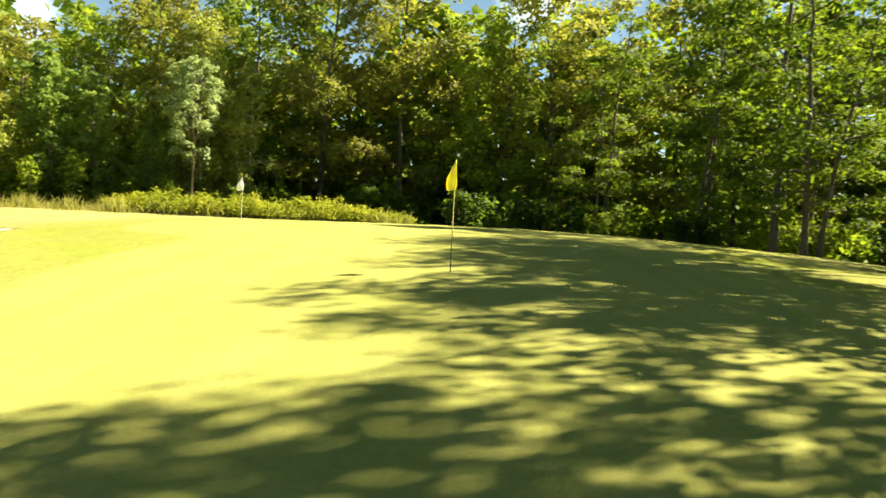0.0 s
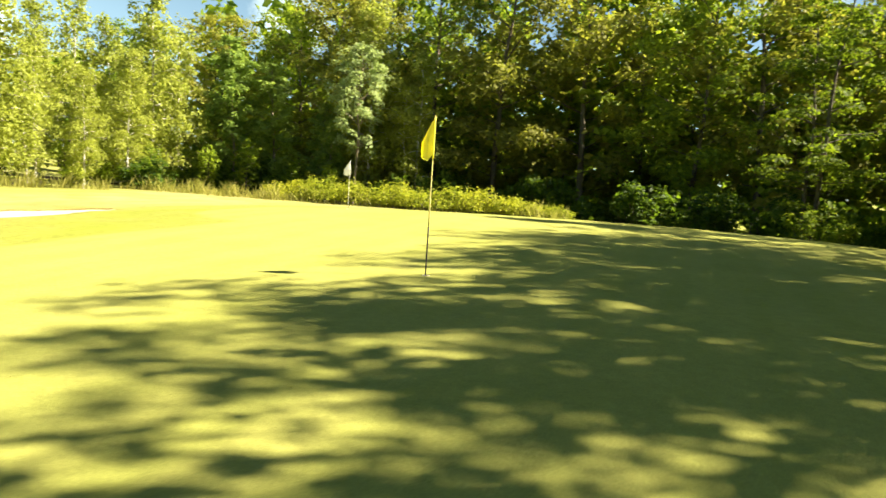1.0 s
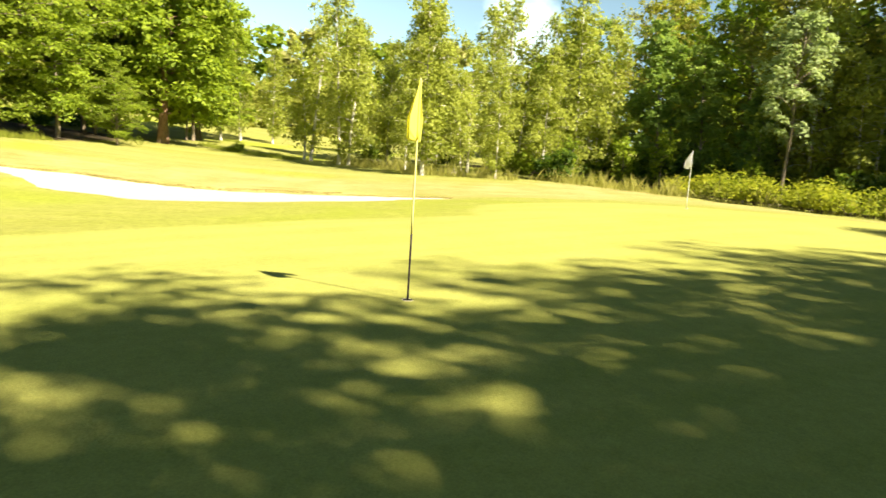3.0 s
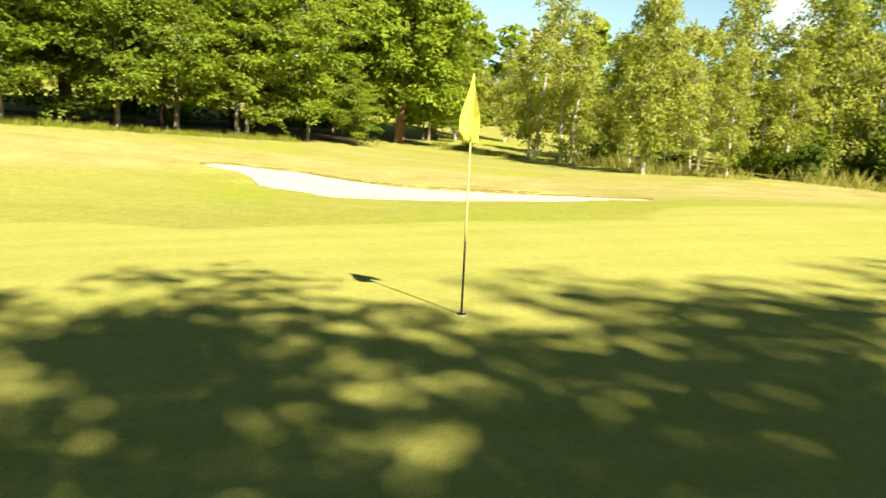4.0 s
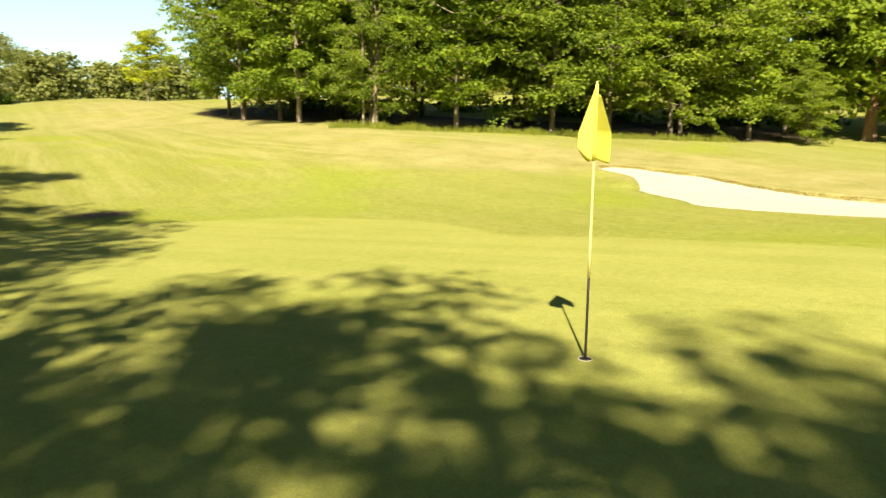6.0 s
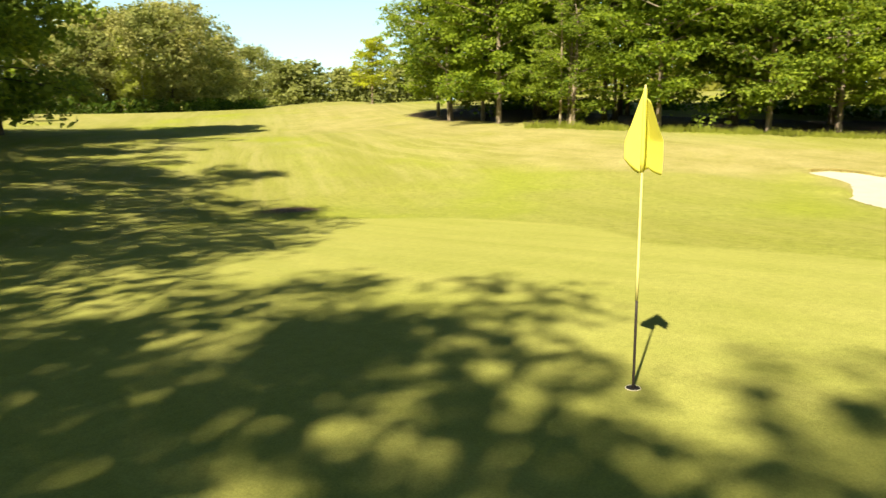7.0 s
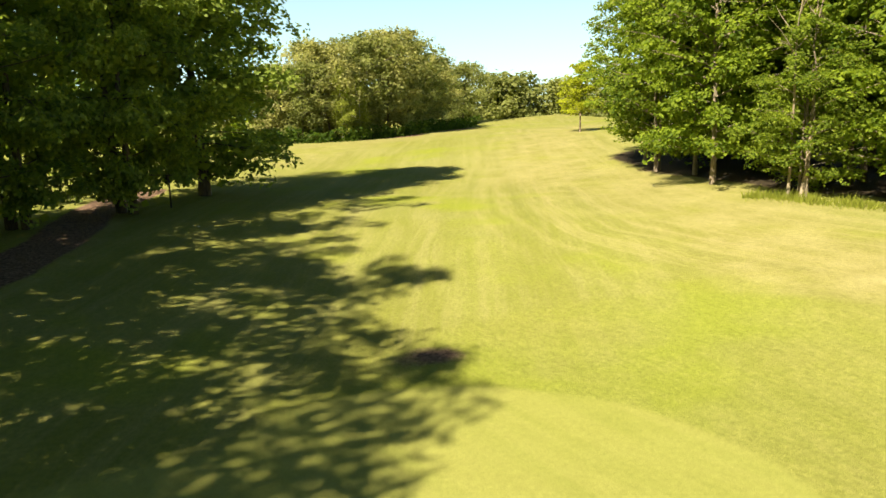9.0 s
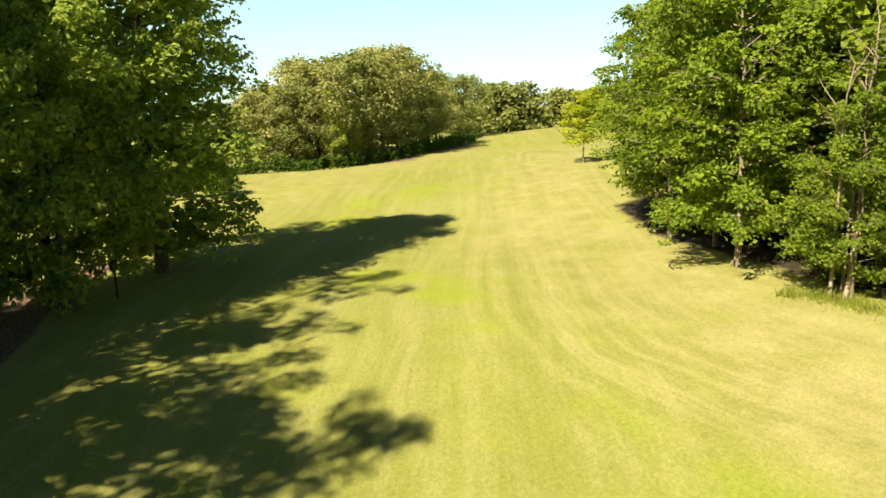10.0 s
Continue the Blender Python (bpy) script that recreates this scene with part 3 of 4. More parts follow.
def plant(models, places, rng, spread=0.10):
    """Stands models on the ground at (x, y, height factor); a model is used first at its own place, then copied."""
    for i, (x, y, s) in enumerate(places):
        put(models[i % len(models)], stand(x, y, rng.uniform(0, 6.28), s * rng.uniform(1 - spread, 1 + spread)))


planted = set()
rng_all = np.random.default_rng(11)

# the wood on the sunny side, whose shade falls over the green
SUNNY = "trees of the wood beside the green"
WOOD = [grow_tree("hornbeam_tree", 20 + i, 15.6, 3.8, 0.10, 36, "broad", 11000, 0.190, m, BARK, lift=0.34, girth=0.009, stems=st, flat=0.45, holes=0.34, puff=0.27, face=0.8,
                  label="tall broadleaf tree at the edge of the wood, lit from behind", category="tree", group=SUNNY)
        for i, (m, st) in enumerate([(LEAF_MID, 1), (LEAF_MID, 2), (LEAF_MID, 2)])]
THIN = [grow_tree("hornbeam_tree", 25, 15.6, 3.8, 0.10, 30, "broad", 3900, 0.25, LEAF_MID, BARK, lift=0.34, girth=0.009, stems=2, flat=0.42, holes=0.36, face=0.8,
                  label="tall thin-leaved tree at the edge of the wood", category="tree", group=SUNNY)]
DENSE = [grow_tree("oak_tree", 26 + i, 15.8, 4.2, 0.10 + 0.52 * i, 42, "broad", 7600 - 1900 * i, 0.275, m, BARK, lift=0.34, girth=0.010, stems=2, flat=0.5, face=0.8, holes=0.22 + 0.10 * i,
                   label="tall dense green tree beside the fairway", category="tree", group=SUNNY) for i, m in enumerate([LEAF_MID, LEAF_MID])]
DEEP = [grow_tree("hornbeam_tree", 30 + i, 15.0, 4.6, 0.05, 30, "broad", 4000, 0.50, m, BARK, lift=0.34, girth=0.009, flat=0.5, face=0.9,
                  label="green tree inside the wood", category="tree", group=SUNNY) for i, m in enumerate([LEAF_MAPLE, LEAF_DARK])]


def set_out(rows):
    """Stands models at (model, x, y, turn, size, tallness)."""
    for m, x, y, turn, size, tallness in rows:
        put(m, stand(x, y, turn, size, tallness=tallness))


set_out([
    (DENSE[1], 13.62, 14.90, 3.09, 0.76, 1.13),
    (DENSE[1], 17.10, 20.25, 1.44, 1.02, 1.06),
    (DENSE[1], 16.90, 24.45, 1.18, 1.02, 1.08),
    (THIN[0], 14.28, 28.40, 3.44, 0.93, 0.91),
    (THIN[0], 11.60, 11.10, 5.28, 0.88, 1.00),
    (DENSE[1], 11.20, 8.00, 4.87, 0.78, 1.42),
    (DENSE[0], 8.15, 1.13, 6.26, 0.82, 1.36),
    (DENSE[0], 8.21, -1.64, 2.86, 0.92, 1.35),
    (DENSE[1], 14.60, 17.10, 4.73, 0.76, 1.16),
    (DENSE[0], 9.40, 4.20, 2.10, 0.72, 1.08),
])
set_out([
    (WOOD[1], 6.90, -4.40, 3.62, 1.04, 1.04),
    (DENSE[0], 8.42, -7.20, 6.00, 1.00, 1.20),
    (DENSE[0], 6.69, -11.55, 5.43, 1.02, 1.36),
    (THIN[0], 4.40, -15.30, 0.00, 1.07, 0.92),
])
plant(WOOD, [(14.7, 32.6, 1.12), (12.6, 36.6, 0.93), (8.2, 39.2, 0.78)], rng_all, 0.03)
plant([WOOD[1]], [(20.5, 24.0, 0.85), (20.5, 31.5, 0.85), (18.5, 37.5, 0.85)], rng_all, 0.03)
SOUTH = [grow_tree("lime_tree", 34 + i, 15.8, 4.0, 0.07, 76, "pole", 30000, 0.205, m, BARK, droop=0.26, lift=0.40, girth=0.012, stems=2 - i, flat=0.5, puff=0.20, first=0.20, face=0.7, sprays=10, holes=0.06, core=4200,
                   label="dense dark green tree with low boughs beside the path", category="tree", group="trees along the path") for i, m in enumerate([LEAF_LIME, LEAF_LIME])]
set_out([
    (SOUTH[0], -2.60, -21.20, 6.05, 0.94, 1.15),
    (SOUTH[1], -7.00, -25.60, 4.23, 1.33, 0.90),
    (SOUTH[0], 1.65, -18.60, 0.00, 0.94, 1.12),
])
plant(DEEP, [(35.0, 17.0, 0.6), (35.5, 23.5, 0.58), (34.5, 29.5, 0.6), (33.0, 35.5, 0.64), (29.0, 40.5, 0.75), (23.0, 44.0, 1.05), (18.5, 47.5, 1.05),
             (-5.0, -54.0, 0.9), (4.0, -50.0, 0.95), (12.0, -44.0, 1.0), (16.0, -34.0, 1.0), (15.0, -22.0, 1.05), (10.5, -14.0, 1.05), (13.0, -7.5, 1.05), (18.0, -28.0, 1.0)], rng_all, 0.05)

# the old wood behind the green
OAKS = [grow_tree("oak_tree", 40 + i, 17.5, 5.0, 0.10, 32, "oak", 9800, 0.255, m, BARK, lift=0.55, girth=0.012, flat=0.55, puff=0.21, face=0.8, sprays=8, holes=0.12, core=700,
                  label=l, category="tree", group="trees of the wood behind the green")
        for i, (m, l) in enumerate([(LEAF_OAK, "large oak with gnarled limbs and olive green leaves"),
                                    (LEAF_MAPLE, "tall broadleaf tree with bright green leaves"),
                                    (LEAF_OAK, "tall olive green tree in the wood")])]
plant(OAKS, [(-9.6, 51.0, 1.05), (-14.5, 53.0, 1.0), (-21.5, 50.5, 0.92), (-4.0, 53.0, 1.1), (3.0, 49.5, 0.8), (-17.5, 48.5, 0.80),
             (6.8, 50.0, 1.05), (-25.5, 53.0, 0.80), (-30.5, 50.0, 0.75), (16.0, 52.0, 1.0), (-40.0, 52.0, 0.75)], rng_all, 0.05)
OLD = [grow_tree("oak_tree", 46 + i, 17.5, 5.4, 0.08, 24, "oak", 3000, 0.62, m, BARK, lift=0.55, girth=0.011, flat=0.7, face=0.85,
                 label="tall tree deep inside the wood", category="tree", group="trees of the wood behind the green") for i, m in enumerate([LEAF_OAK, LEAF_MAPLE])]
plant(OLD, [(-12.0, 59.0, 0.75), (-1.0, 61.0, 0.78), (-21.0, 59.0, 0.7), (-34.0, 56.0, 0.65), (24.0, 44.0, 0.85), (-6.5, 59.0, 0.75), (2.5, 60.0, 0.75), (-17.0, 58.5, 0.7), (11.5, 58.0, 0.75)], rng_all, 0.05)

plant([DEEP[0]], [(8.8, 54.5, 1.15), (-0.4, 56.5, 1.15)], rng_all, 0.05)

# undergrowth at the wood's foot
def grow_bush(name, seed, wide, tall, leaves, leaf, leaf_mat, label, group, stalks=26, deep=None):
    rng = np.random.default_rng(seed)
    verts, faces, puffs = [], [], []
    deep = deep or wide
    for i in range(stalks):
        a, r = rng.uniform(0, 6.28), math.sqrt(rng.uniform(0, 1))
        x, y = wide * r * math.cos(a), deep * r * math.sin(a)
        h = tall * (1 - 0.5 * r * r) * rng.uniform(0.65, 1.15)
        p = np.array([[x * 0.55, y * 0.55, -0.1], [x * 0.85, y * 0.85, h * 0.5], [x, y, h * 0.95]])
        tube(p, [0.016, 0.011, 0.004], 4, verts, faces)
        for u in (0.35, 0.7, 0.95):
            q = p[0] * (1 - u) + p[2] * u
            puffs.append((q[0], q[1], q[2], rng.uniform(0.18, 0.34) * (0.5 + 0.5 * wide)))
    thing = tagged(new(name), label, "bush", group)
    link_mesh("stem", verts, faces, BARK, thing)
    crown(thing, rng, np.array(puffs), leaves, leaf, leaf_mat, 0.9, name="leaves")
    return thing


# two bushes alike; the first has shade put into its dark leaf colour
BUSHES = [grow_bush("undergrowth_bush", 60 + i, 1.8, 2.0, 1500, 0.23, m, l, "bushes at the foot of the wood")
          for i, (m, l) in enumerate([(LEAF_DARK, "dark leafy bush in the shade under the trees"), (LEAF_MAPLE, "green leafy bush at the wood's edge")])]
spots = [(4.4, 39.0, 1.0), (8.4, 36.9, 0.8), (1.0, 41.5, 1.0), (-28.0, 43.5, 1.1), (-24.0, 44.5, 1.2), (-32.5, 41.0, 1.0), (12.0, 36.2, 0.8), (16.2, 33.6, 0.9),
         (17.6, 27.0, 0.9), (18.6, 21.5, 0.9), (-19.0, 45.5, 1.1), (-11.5, 46.5, 1.2), (-4.5, 44.0, 1.2), (-29.0, 36.0, 0.8), (-36.0, 36.0, 0.9), (-40.5, 32.5, 0.9),
         (-25.0, 36.6, 0.9), (-14.0, 44.5, 1.0), (20.0, 30.0, 1.2), (22.0, 26.0, 1.2), (21.0, 37.0, 1.3), (14.0, 41.0, 1.3), (8.0, 45.0, 1.3), (-20.5, 42.8, 0.8)]
plant(BUSHES, spots, rng_all)
put(BUSHES[1], stand(-43.2, 23.5, 0.3, 0.36))


def thicket(name, strips, count, leaf, tall, material, label):
    """Leaves without number, deep in the wood, where no single tree can be told apart."""
    rng = np.random.default_rng(77)
    parts = []
    total = sum(math.hypot(b[0] - a[0], b[1] - a[1]) for a, b, w in strips)
    for (ax, ay), (bx, by), wide in strips:
        long = math.hypot(bx - ax, by - ay)
        n = int(count * long / total)
        u, w = rng.uniform(0, 1, n), rng.uniform(-0.5, 0.5, n) * wide
        x, y = ax + u * (bx - ax) - w * (by - ay) / long, ay + u * (by - ay) + w * (bx - ax) / long
        z = height(x, y) + tall * rng.uniform(0.02, 1.0, n) ** 1.25 * (0.8 + 0.2 * np.sin(x * 0.9 + np.sin(y * 0.7)))
        keep = np.sin(x * 1.9 + 2 * np.sin(z * 0.9)) + np.sin(y * 1.7 + z) + np.sin(z * 2.3 + x) > -0.6
        parts.append(np.stack([x, y, z], -1)[keep])
    C = np.concatenate(parts)
    way = rng.uniform(0, 6.283, len(C))
    nor = np.stack([np.cos(way), np.sin(way), np.full(len(C), 0.45)], -1)
    return tagged(new(name, leaf_mesh(name, leaf_cards(rng, C, leaf, nor, 0.5), material)), label, "foliage", kind="stuff")


thicket("wood_thicket", [((-42, 62), (-20, 63), 7), ((-20, 63), (6, 63), 7), ((6, 63), (26, 54), 7)], 38000, 0.74, 19.0, LEAF_MAPLE,
        "dense dark foliage deep inside the wood")
thicket("far_side_thicket", [((30, 52), (40, 34), 6), ((40, 34), (41, 12), 5)], 13000, 0.7, 11.0, LEAF_MAPLE, "sunlit foliage on the far side of the wood")
# dark leaves put the black shade of the wood's floor into the colour
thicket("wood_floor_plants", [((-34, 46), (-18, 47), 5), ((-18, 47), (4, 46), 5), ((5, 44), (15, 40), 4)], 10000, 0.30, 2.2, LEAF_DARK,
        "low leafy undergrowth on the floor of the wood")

# brighter leaf green than the wood floor's: sunlight put into the colour
thicket("wood_edge_plants", [((17, 39), (21.5, 27), 4), ((21.5, 27), (20.5, 17), 3.5)], 6500, 0.30, 2.2, LEAF_MAPLE, "low sunlit undergrowth between the trunks")

# birches
BIRCHES = [grow_tree("birch_tree", 80 + i, 11.0, 2.7, 0.12, 40, "birch", 6400, 0.176, LEAF_BIRCH, BARK_BIRCH, droop=0.42, lift=0.75, girth=0.0085, stems=st, flat=1.3, puff=0.25, first=0.5, holes=0.16, face=0.85, core=350,
                     label=l, category="tree", group="birches along the edge of the fairway")
           for i, (st, l) in enumerate([(1, "slender birch with white bark and light drooping leaves"), (2, "twin-stemmed birch with white bark and light leaves")])]
plant(BIRCHES, [(-28.0, 40.0, 1.05), (-34.8, 27.7, 1.0), (-37.6, 40.3, 1.02), (-38.3, 26.7, 0.9), (-27.3, 29.0, 0.92), (-31.0, 37.5, 0.95), (-25.6, 32.6, 0.55), (-33.5, 33.0, 0.95),
                (-41.5, 31.0, 0.9), (-36.0, 46.0, 1.1), (-44.0, 38.0, 1.05), (-30.0, 44.5, 1.0), (-32.0, 30.5, 0.62), (-30.0, 33.5, 0.7), (-36.5, 31.5, 0.72), (-39.5, 36.0, 0.8), (-26.5, 36.5, 0.66), (-33.0, 42.5, 0.85), (-16.2, 45.8, 1.18), (-13.4, 46.4, 0.9)], rng_all, 0.04)
# a young silver-leaved tree and saplings before the dark wood
SILVER = grow_tree("silver_poplar", 95, 9.4, 1.9, 0.30, 40, "young", 5600, 0.17, LEAF_SILVER, BARK_PALE, lift=1.1, girth=0.009, flat=0.7, puff=0.22, sprays=4, holes=0.15,
                   label="young poplar with pale silvery leaves before the dark wood", category="tree")
SILVER.matrix_basis = stand(-15.75, 43.0, 0.4)
ASPEN = grow_tree("aspen_tree", 97, 10.0, 1.9, 0.06, 44, "pole", 6400, 0.21, LEAF_ASPEN, BARK_PALE, lift=0.8, girth=0.009, flat=0.6, puff=0.24, sprays=5, holes=0.15, core=500,
                  label="tall narrow aspen with fresh green leaves at the wood's edge", category="tree", group="aspens at the wood's edge")
plant([ASPEN], [(-24.6, 43.6, 1.0), (-22.6, 45.2, 0.86), (-19.3, 45.0, 0.62), (-17.9, 43.6, 0.50)], rng_all, 0.03)
YOUNG = grow_tree("sapling", 96, 3.0, 0.75, 0.15, 16, "young", 800, 0.17, LEAF_MAPLE, BARK, lift=0.8, girth=0.008, flat=0.8, puff=0.4,
                  label="thin leafy sapling at the wood's edge", category="tree", group="saplings at the wood's edge")
plant([YOUNG], [(-24.2, 40.6, 1.0), (-22.0, 41.2, 1.05), (-19.0, 42.0, 0.8), (-27.0, 38.6, 0.9), (-17.0, 42.2, 0.8), (-29.5, 35.0, 0.8)], rng_all)

# the bramble hedge
HEDGE = [grow_bush("bramble_bush", 100 + i, 1.9, 1.25, 2300, 0.13, LEAF_HEDGE, "low sunlit bramble thicket with yellow-green leaves", "bramble thicket behind the green", 40, 1.2) for i in range(2)]
plant(HEDGE, [(-17.6, 38.9, 0.85), (-15.2, 38.6, 1.0), (-12.8, 38.3, 0.95), (-10.6, 38.0, 1.05), (-8.4, 38.0, 1.0), (-6.2, 38.1, 0.92), (-4.4, 38.4, 0.75), (-2.7, 38.8, 0.55)], rng_all, 0.06)

# the maple grove across the fairway
GROVE = "maples of the grove along the fairway"
MAPLES = [grow_tree("maple_tree", 120 + i, 13.2, 3.9, base, 58, "broad", 20500, 0.178, m, bk, droop=0.06, lift=0.42, girth=0.009, stems=st, flat=0.30, puff=0.19, first=0.25, face=0.55, sprays=9, holes=0.1, core=2200,
                    label=l, category="tree", group=GROVE)
          for i, (m, bk, st, base, l) in enumerate([(LEAF_MAPLE, BARK_PALE, 1, 0.11, "broad maple with bright green leaf sprays and pale trunk"),
                                                    (LEAF_FIELD, BARK_PALE, 2, 0.10, "twin-stemmed maple with bright green leaf sprays")])]
set_out([
    (MAPLES[0], -28.6, -0.75, 0.4, 0.98, 0.98),
    (MAPLES[1], -27.1, -4.8, 1.9, 0.60, 0.96),
    (MAPLES[0], -28.0, -10.15, 2.6, 1.02, 1.05),
    (MAPLES[0], -30.4, -13.3, 4.4, 0.86, 1.08),
    (MAPLES[1], -30.9, -16.6, 0.9, 0.90, 1.08),
    (MAPLES[0], -34.2, -20.6, 5.3, 0.92, 1.08),
    (MAPLES[1], -32.6, 3.2, 3.9, 1.02, 1.0),
    (MAPLES[0], -36.0, 5.4, 1.4, 1.02, 1.02),
    (MAPLES[1], -38.9, 8.6, 5.6, 1.0, 1.0),
    (MAPLES[0], -40.6, 12.6, 3.0, 0.95, 1.0),
    (MAPLES[1], -40.0, 15.6, 0.2, 0.40, 0.95),
    (MAPLES[1], -47.6, 14.8, 4.9, 1.12, 1.0),
])
OAK_BIG = grow_tree("oak_tree", 128, 15.2, 4.8, 0.12, 64, "oak", 24000, 0.29, LEAF_MAPLE, BARK_RED, droop=0.12, lift=0.42, girth=0.022, flat=0.6, puff=0.23, first=0.25, face=0.65, sprays=10, holes=0.1, core=1500,
                    label="stout oak with a thick reddish trunk at the grove's end", category="tree")
set_out([(OAK_BIG, -45.8, 19.2, 0.6, 1.0, 1.0), (MAPLES[1], -50.8, 22.0, 1.4, 0.85, 0.95)])
plant(BIRCHES, [(-53.6, 25.0, 0.84), (-55.5, 27.2, 0.80), (-54.6, 29.6, 0.74), (-58.0, 24.0, 0.9)], rng_all, 0.04)
INNER = [grow_tree("maple_tree", 124 + i, 13.6, 4.2, 0.17, 38, "broad", 5600, 0.36, LEAF_FIELD, BARK, lift=0.42, girth=0.009, stems=st, flat=0.42, puff=0.21, face=0.65, sprays=8, holes=0.1, core=900,
                   label="dark-trunked maple inside the grove with green leaves", category="tree", group=GROVE) for i, st in enumerate([2, 3])]
plant(INNER, [(-32.2, -5.6, 1.08), (-33.5, -11.0, 1.06), (-36.5, -17.0, 1.08), (-35.5, 0.2, 1.06), (-40.5, 4.0, 1.03), (-44.0, 8.0, 1.03), (-37.5, -7.5, 1.1), (-39.0, -14.5, 1.08),
              (-42.0, -2.0, 1.05), (-52.0, 22.8, 1.05), (-51.0, 16.5, 1.1), (-49.0, 9.0, 1.1), (-46.0, 1.0, 1.06), (-43.5, -20.5, 1.05)], rng_all, 0.03)
DEAD = grow_tree("dead_tree", 140, 10.6, 2.0, 0.40, 30, "oak", 0, 0.1, LEAF_MAPLE, BARK_DEAD, lift=1.2, girth=0.007, stems=3, bare=True,
                 label="half-dead tree with bare pale branches", category="tree")
DEAD.matrix_basis = stand(-27.1, -4.9, 0.7)

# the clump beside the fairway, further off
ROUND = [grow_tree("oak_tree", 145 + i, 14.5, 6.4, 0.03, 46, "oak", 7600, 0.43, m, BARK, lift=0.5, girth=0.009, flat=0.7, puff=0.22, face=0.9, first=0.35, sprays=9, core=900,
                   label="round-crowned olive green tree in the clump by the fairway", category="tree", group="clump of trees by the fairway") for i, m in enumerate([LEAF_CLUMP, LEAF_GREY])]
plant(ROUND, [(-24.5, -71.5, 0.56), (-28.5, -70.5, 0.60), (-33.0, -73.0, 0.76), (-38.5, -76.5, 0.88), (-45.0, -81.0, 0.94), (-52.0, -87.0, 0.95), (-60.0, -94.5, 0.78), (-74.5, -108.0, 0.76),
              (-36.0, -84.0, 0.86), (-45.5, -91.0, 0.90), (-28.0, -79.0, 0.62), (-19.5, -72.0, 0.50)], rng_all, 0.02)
# dark leaves down to the ground: the shade below the crowns, as colour
thicket("clump_undergrowth", [((-18, -68), (-32, -68), 4), ((-32, -68), (-46, -77), 4), ((-46, -77), (-62, -92), 4), ((-62, -92), (-74, -104), 4)], 9000, 0.36, 1.9, LEAF_DARK, "undergrowth at the foot of the clump, coloured dark for shade")
plant(BIRCHES, [(-33.0, -69.0, 0.82), (-36.8, -71.6, 0.80)], rng_all, 0.05)
# a single yellow-green tree on the rise
LIME = grow_tree("lime_tree", 150, 8.4, 2.9, 0.26, 30, "broad", 6000, 0.25, LEAF_YELLOW, BARK_PALE, lift=0.5, girth=0.013, flat=0.6,
                 label="small tree with yellow-green leaves on the rise", category="tree")
put(LIME, stand(-49.2, -44.4, 0.2, 0.84))
put(LIME, stand(-62.0, -46.5, 1.9, 0.8))
# shrubs between the trunks by the path
put(YOUNG, stand(-13.4, -43.4, 1.0, 1.25))
plant(BUSHES, [(-15.5, -50.5, 1.1), (-8.5, -38.0, 0.7), (3.5, -24.0, 0.8)], rng_all)

# the far tree belt
FAR = [grow_tree("far_tree", 160 + i, 12.0, 5.2, 0.03, 13, "oak", 850, 1.25, m, BARK, lift=0.5, girth=0.012, flat=0.75,
                 label="distant broadleaf tree on the skyline", category="tree", group="trees of the far belt")
       for i, m in enumerate([LEAF_CLUMP, LEAF_MAPLE])]
belt = []
for i in range(64):
    if i < 36 and i % 2:
        continue
    a = radians(92 + i * 3.05)
    far = 150 + 22 * math.sin(i * 1.7) + (26 if 40 < i < 52 else 0)
    far += 75 if 38 < i < 58 else 0
    belt.append((far * math.cos(a), 12 + far * math.sin(a), 0.9 + 0.25 * math.sin(i * 2.3)))
belt += [(-72, 58, 1.0), (-80, 48, 1.05), (-66, 68, 1.0), (-88, 36, 1.0), (-95, 25, 1.0), (-58, 62, 0.9), (-100, 48, 1.1), (-110, 8, 1.0), (-105, -12, 1.0)]
plant(FAR, belt, rng_all, 0.10)
COPSE = grow_tree("far_tree", 170, 12.5, 6.6, 0.01, 26, "oak", 2600, 0.98, LEAF_GREY, BARK, lift=0.45, girth=0.012, flat=0.85, puff=0.42, face=0.9,
                  label="distant round-crowned tree of a copse on the skyline", category="tree", group="trees of the far belt")
plant([COPSE], [(-80 - 6.4 * k, -149 + 4.0 * k + 5 * (k % 2), 0.92 + 0.10 * math.sin(2.1 * k)) for k in range(9)], rng_all, 0.03)

thicket("far_wood", [((-60, 92), (-20, 98), 10), ((-20, 98), (20, 92), 10), ((20, 92), (52, 72), 10), ((52, 72), (66, 36), 10), ((66, 36), (64, -10), 10), ((64, -10), (48, -52), 10), ((48, -52), (4, -74), 10), ((4, -74), (-14, -82), 8)],
        34000, 1.35, 14.0, LEAF_MAPLE, "far belt of green woodland")
thicket("far_hedge", [((-84, -160), (-108, -152), 6), ((-108, -152), (-140, -128), 6), ((-140, -128), (-150, -80), 6), ((-150, -80), (-150, 0), 6), ((-150, 0), (-140, 60), 6), ((-140, 60), (-80, 118), 6)],
        20000, 1.2, 8.0, LEAF_OAK, "far hedge of bushes below the trees on the skyline")

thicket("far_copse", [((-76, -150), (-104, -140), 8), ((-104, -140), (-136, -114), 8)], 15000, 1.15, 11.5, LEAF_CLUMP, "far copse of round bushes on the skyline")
thicket("field_hedge", [((-70, -50), (-78, -15), 4), ((-78, -15), (-80, 20), 4), ((-80, 20), (-72, 50), 4)], 14000, 0.7, 6.5, LEAF_OAK, "hedge of bushes across the field behind the grove")
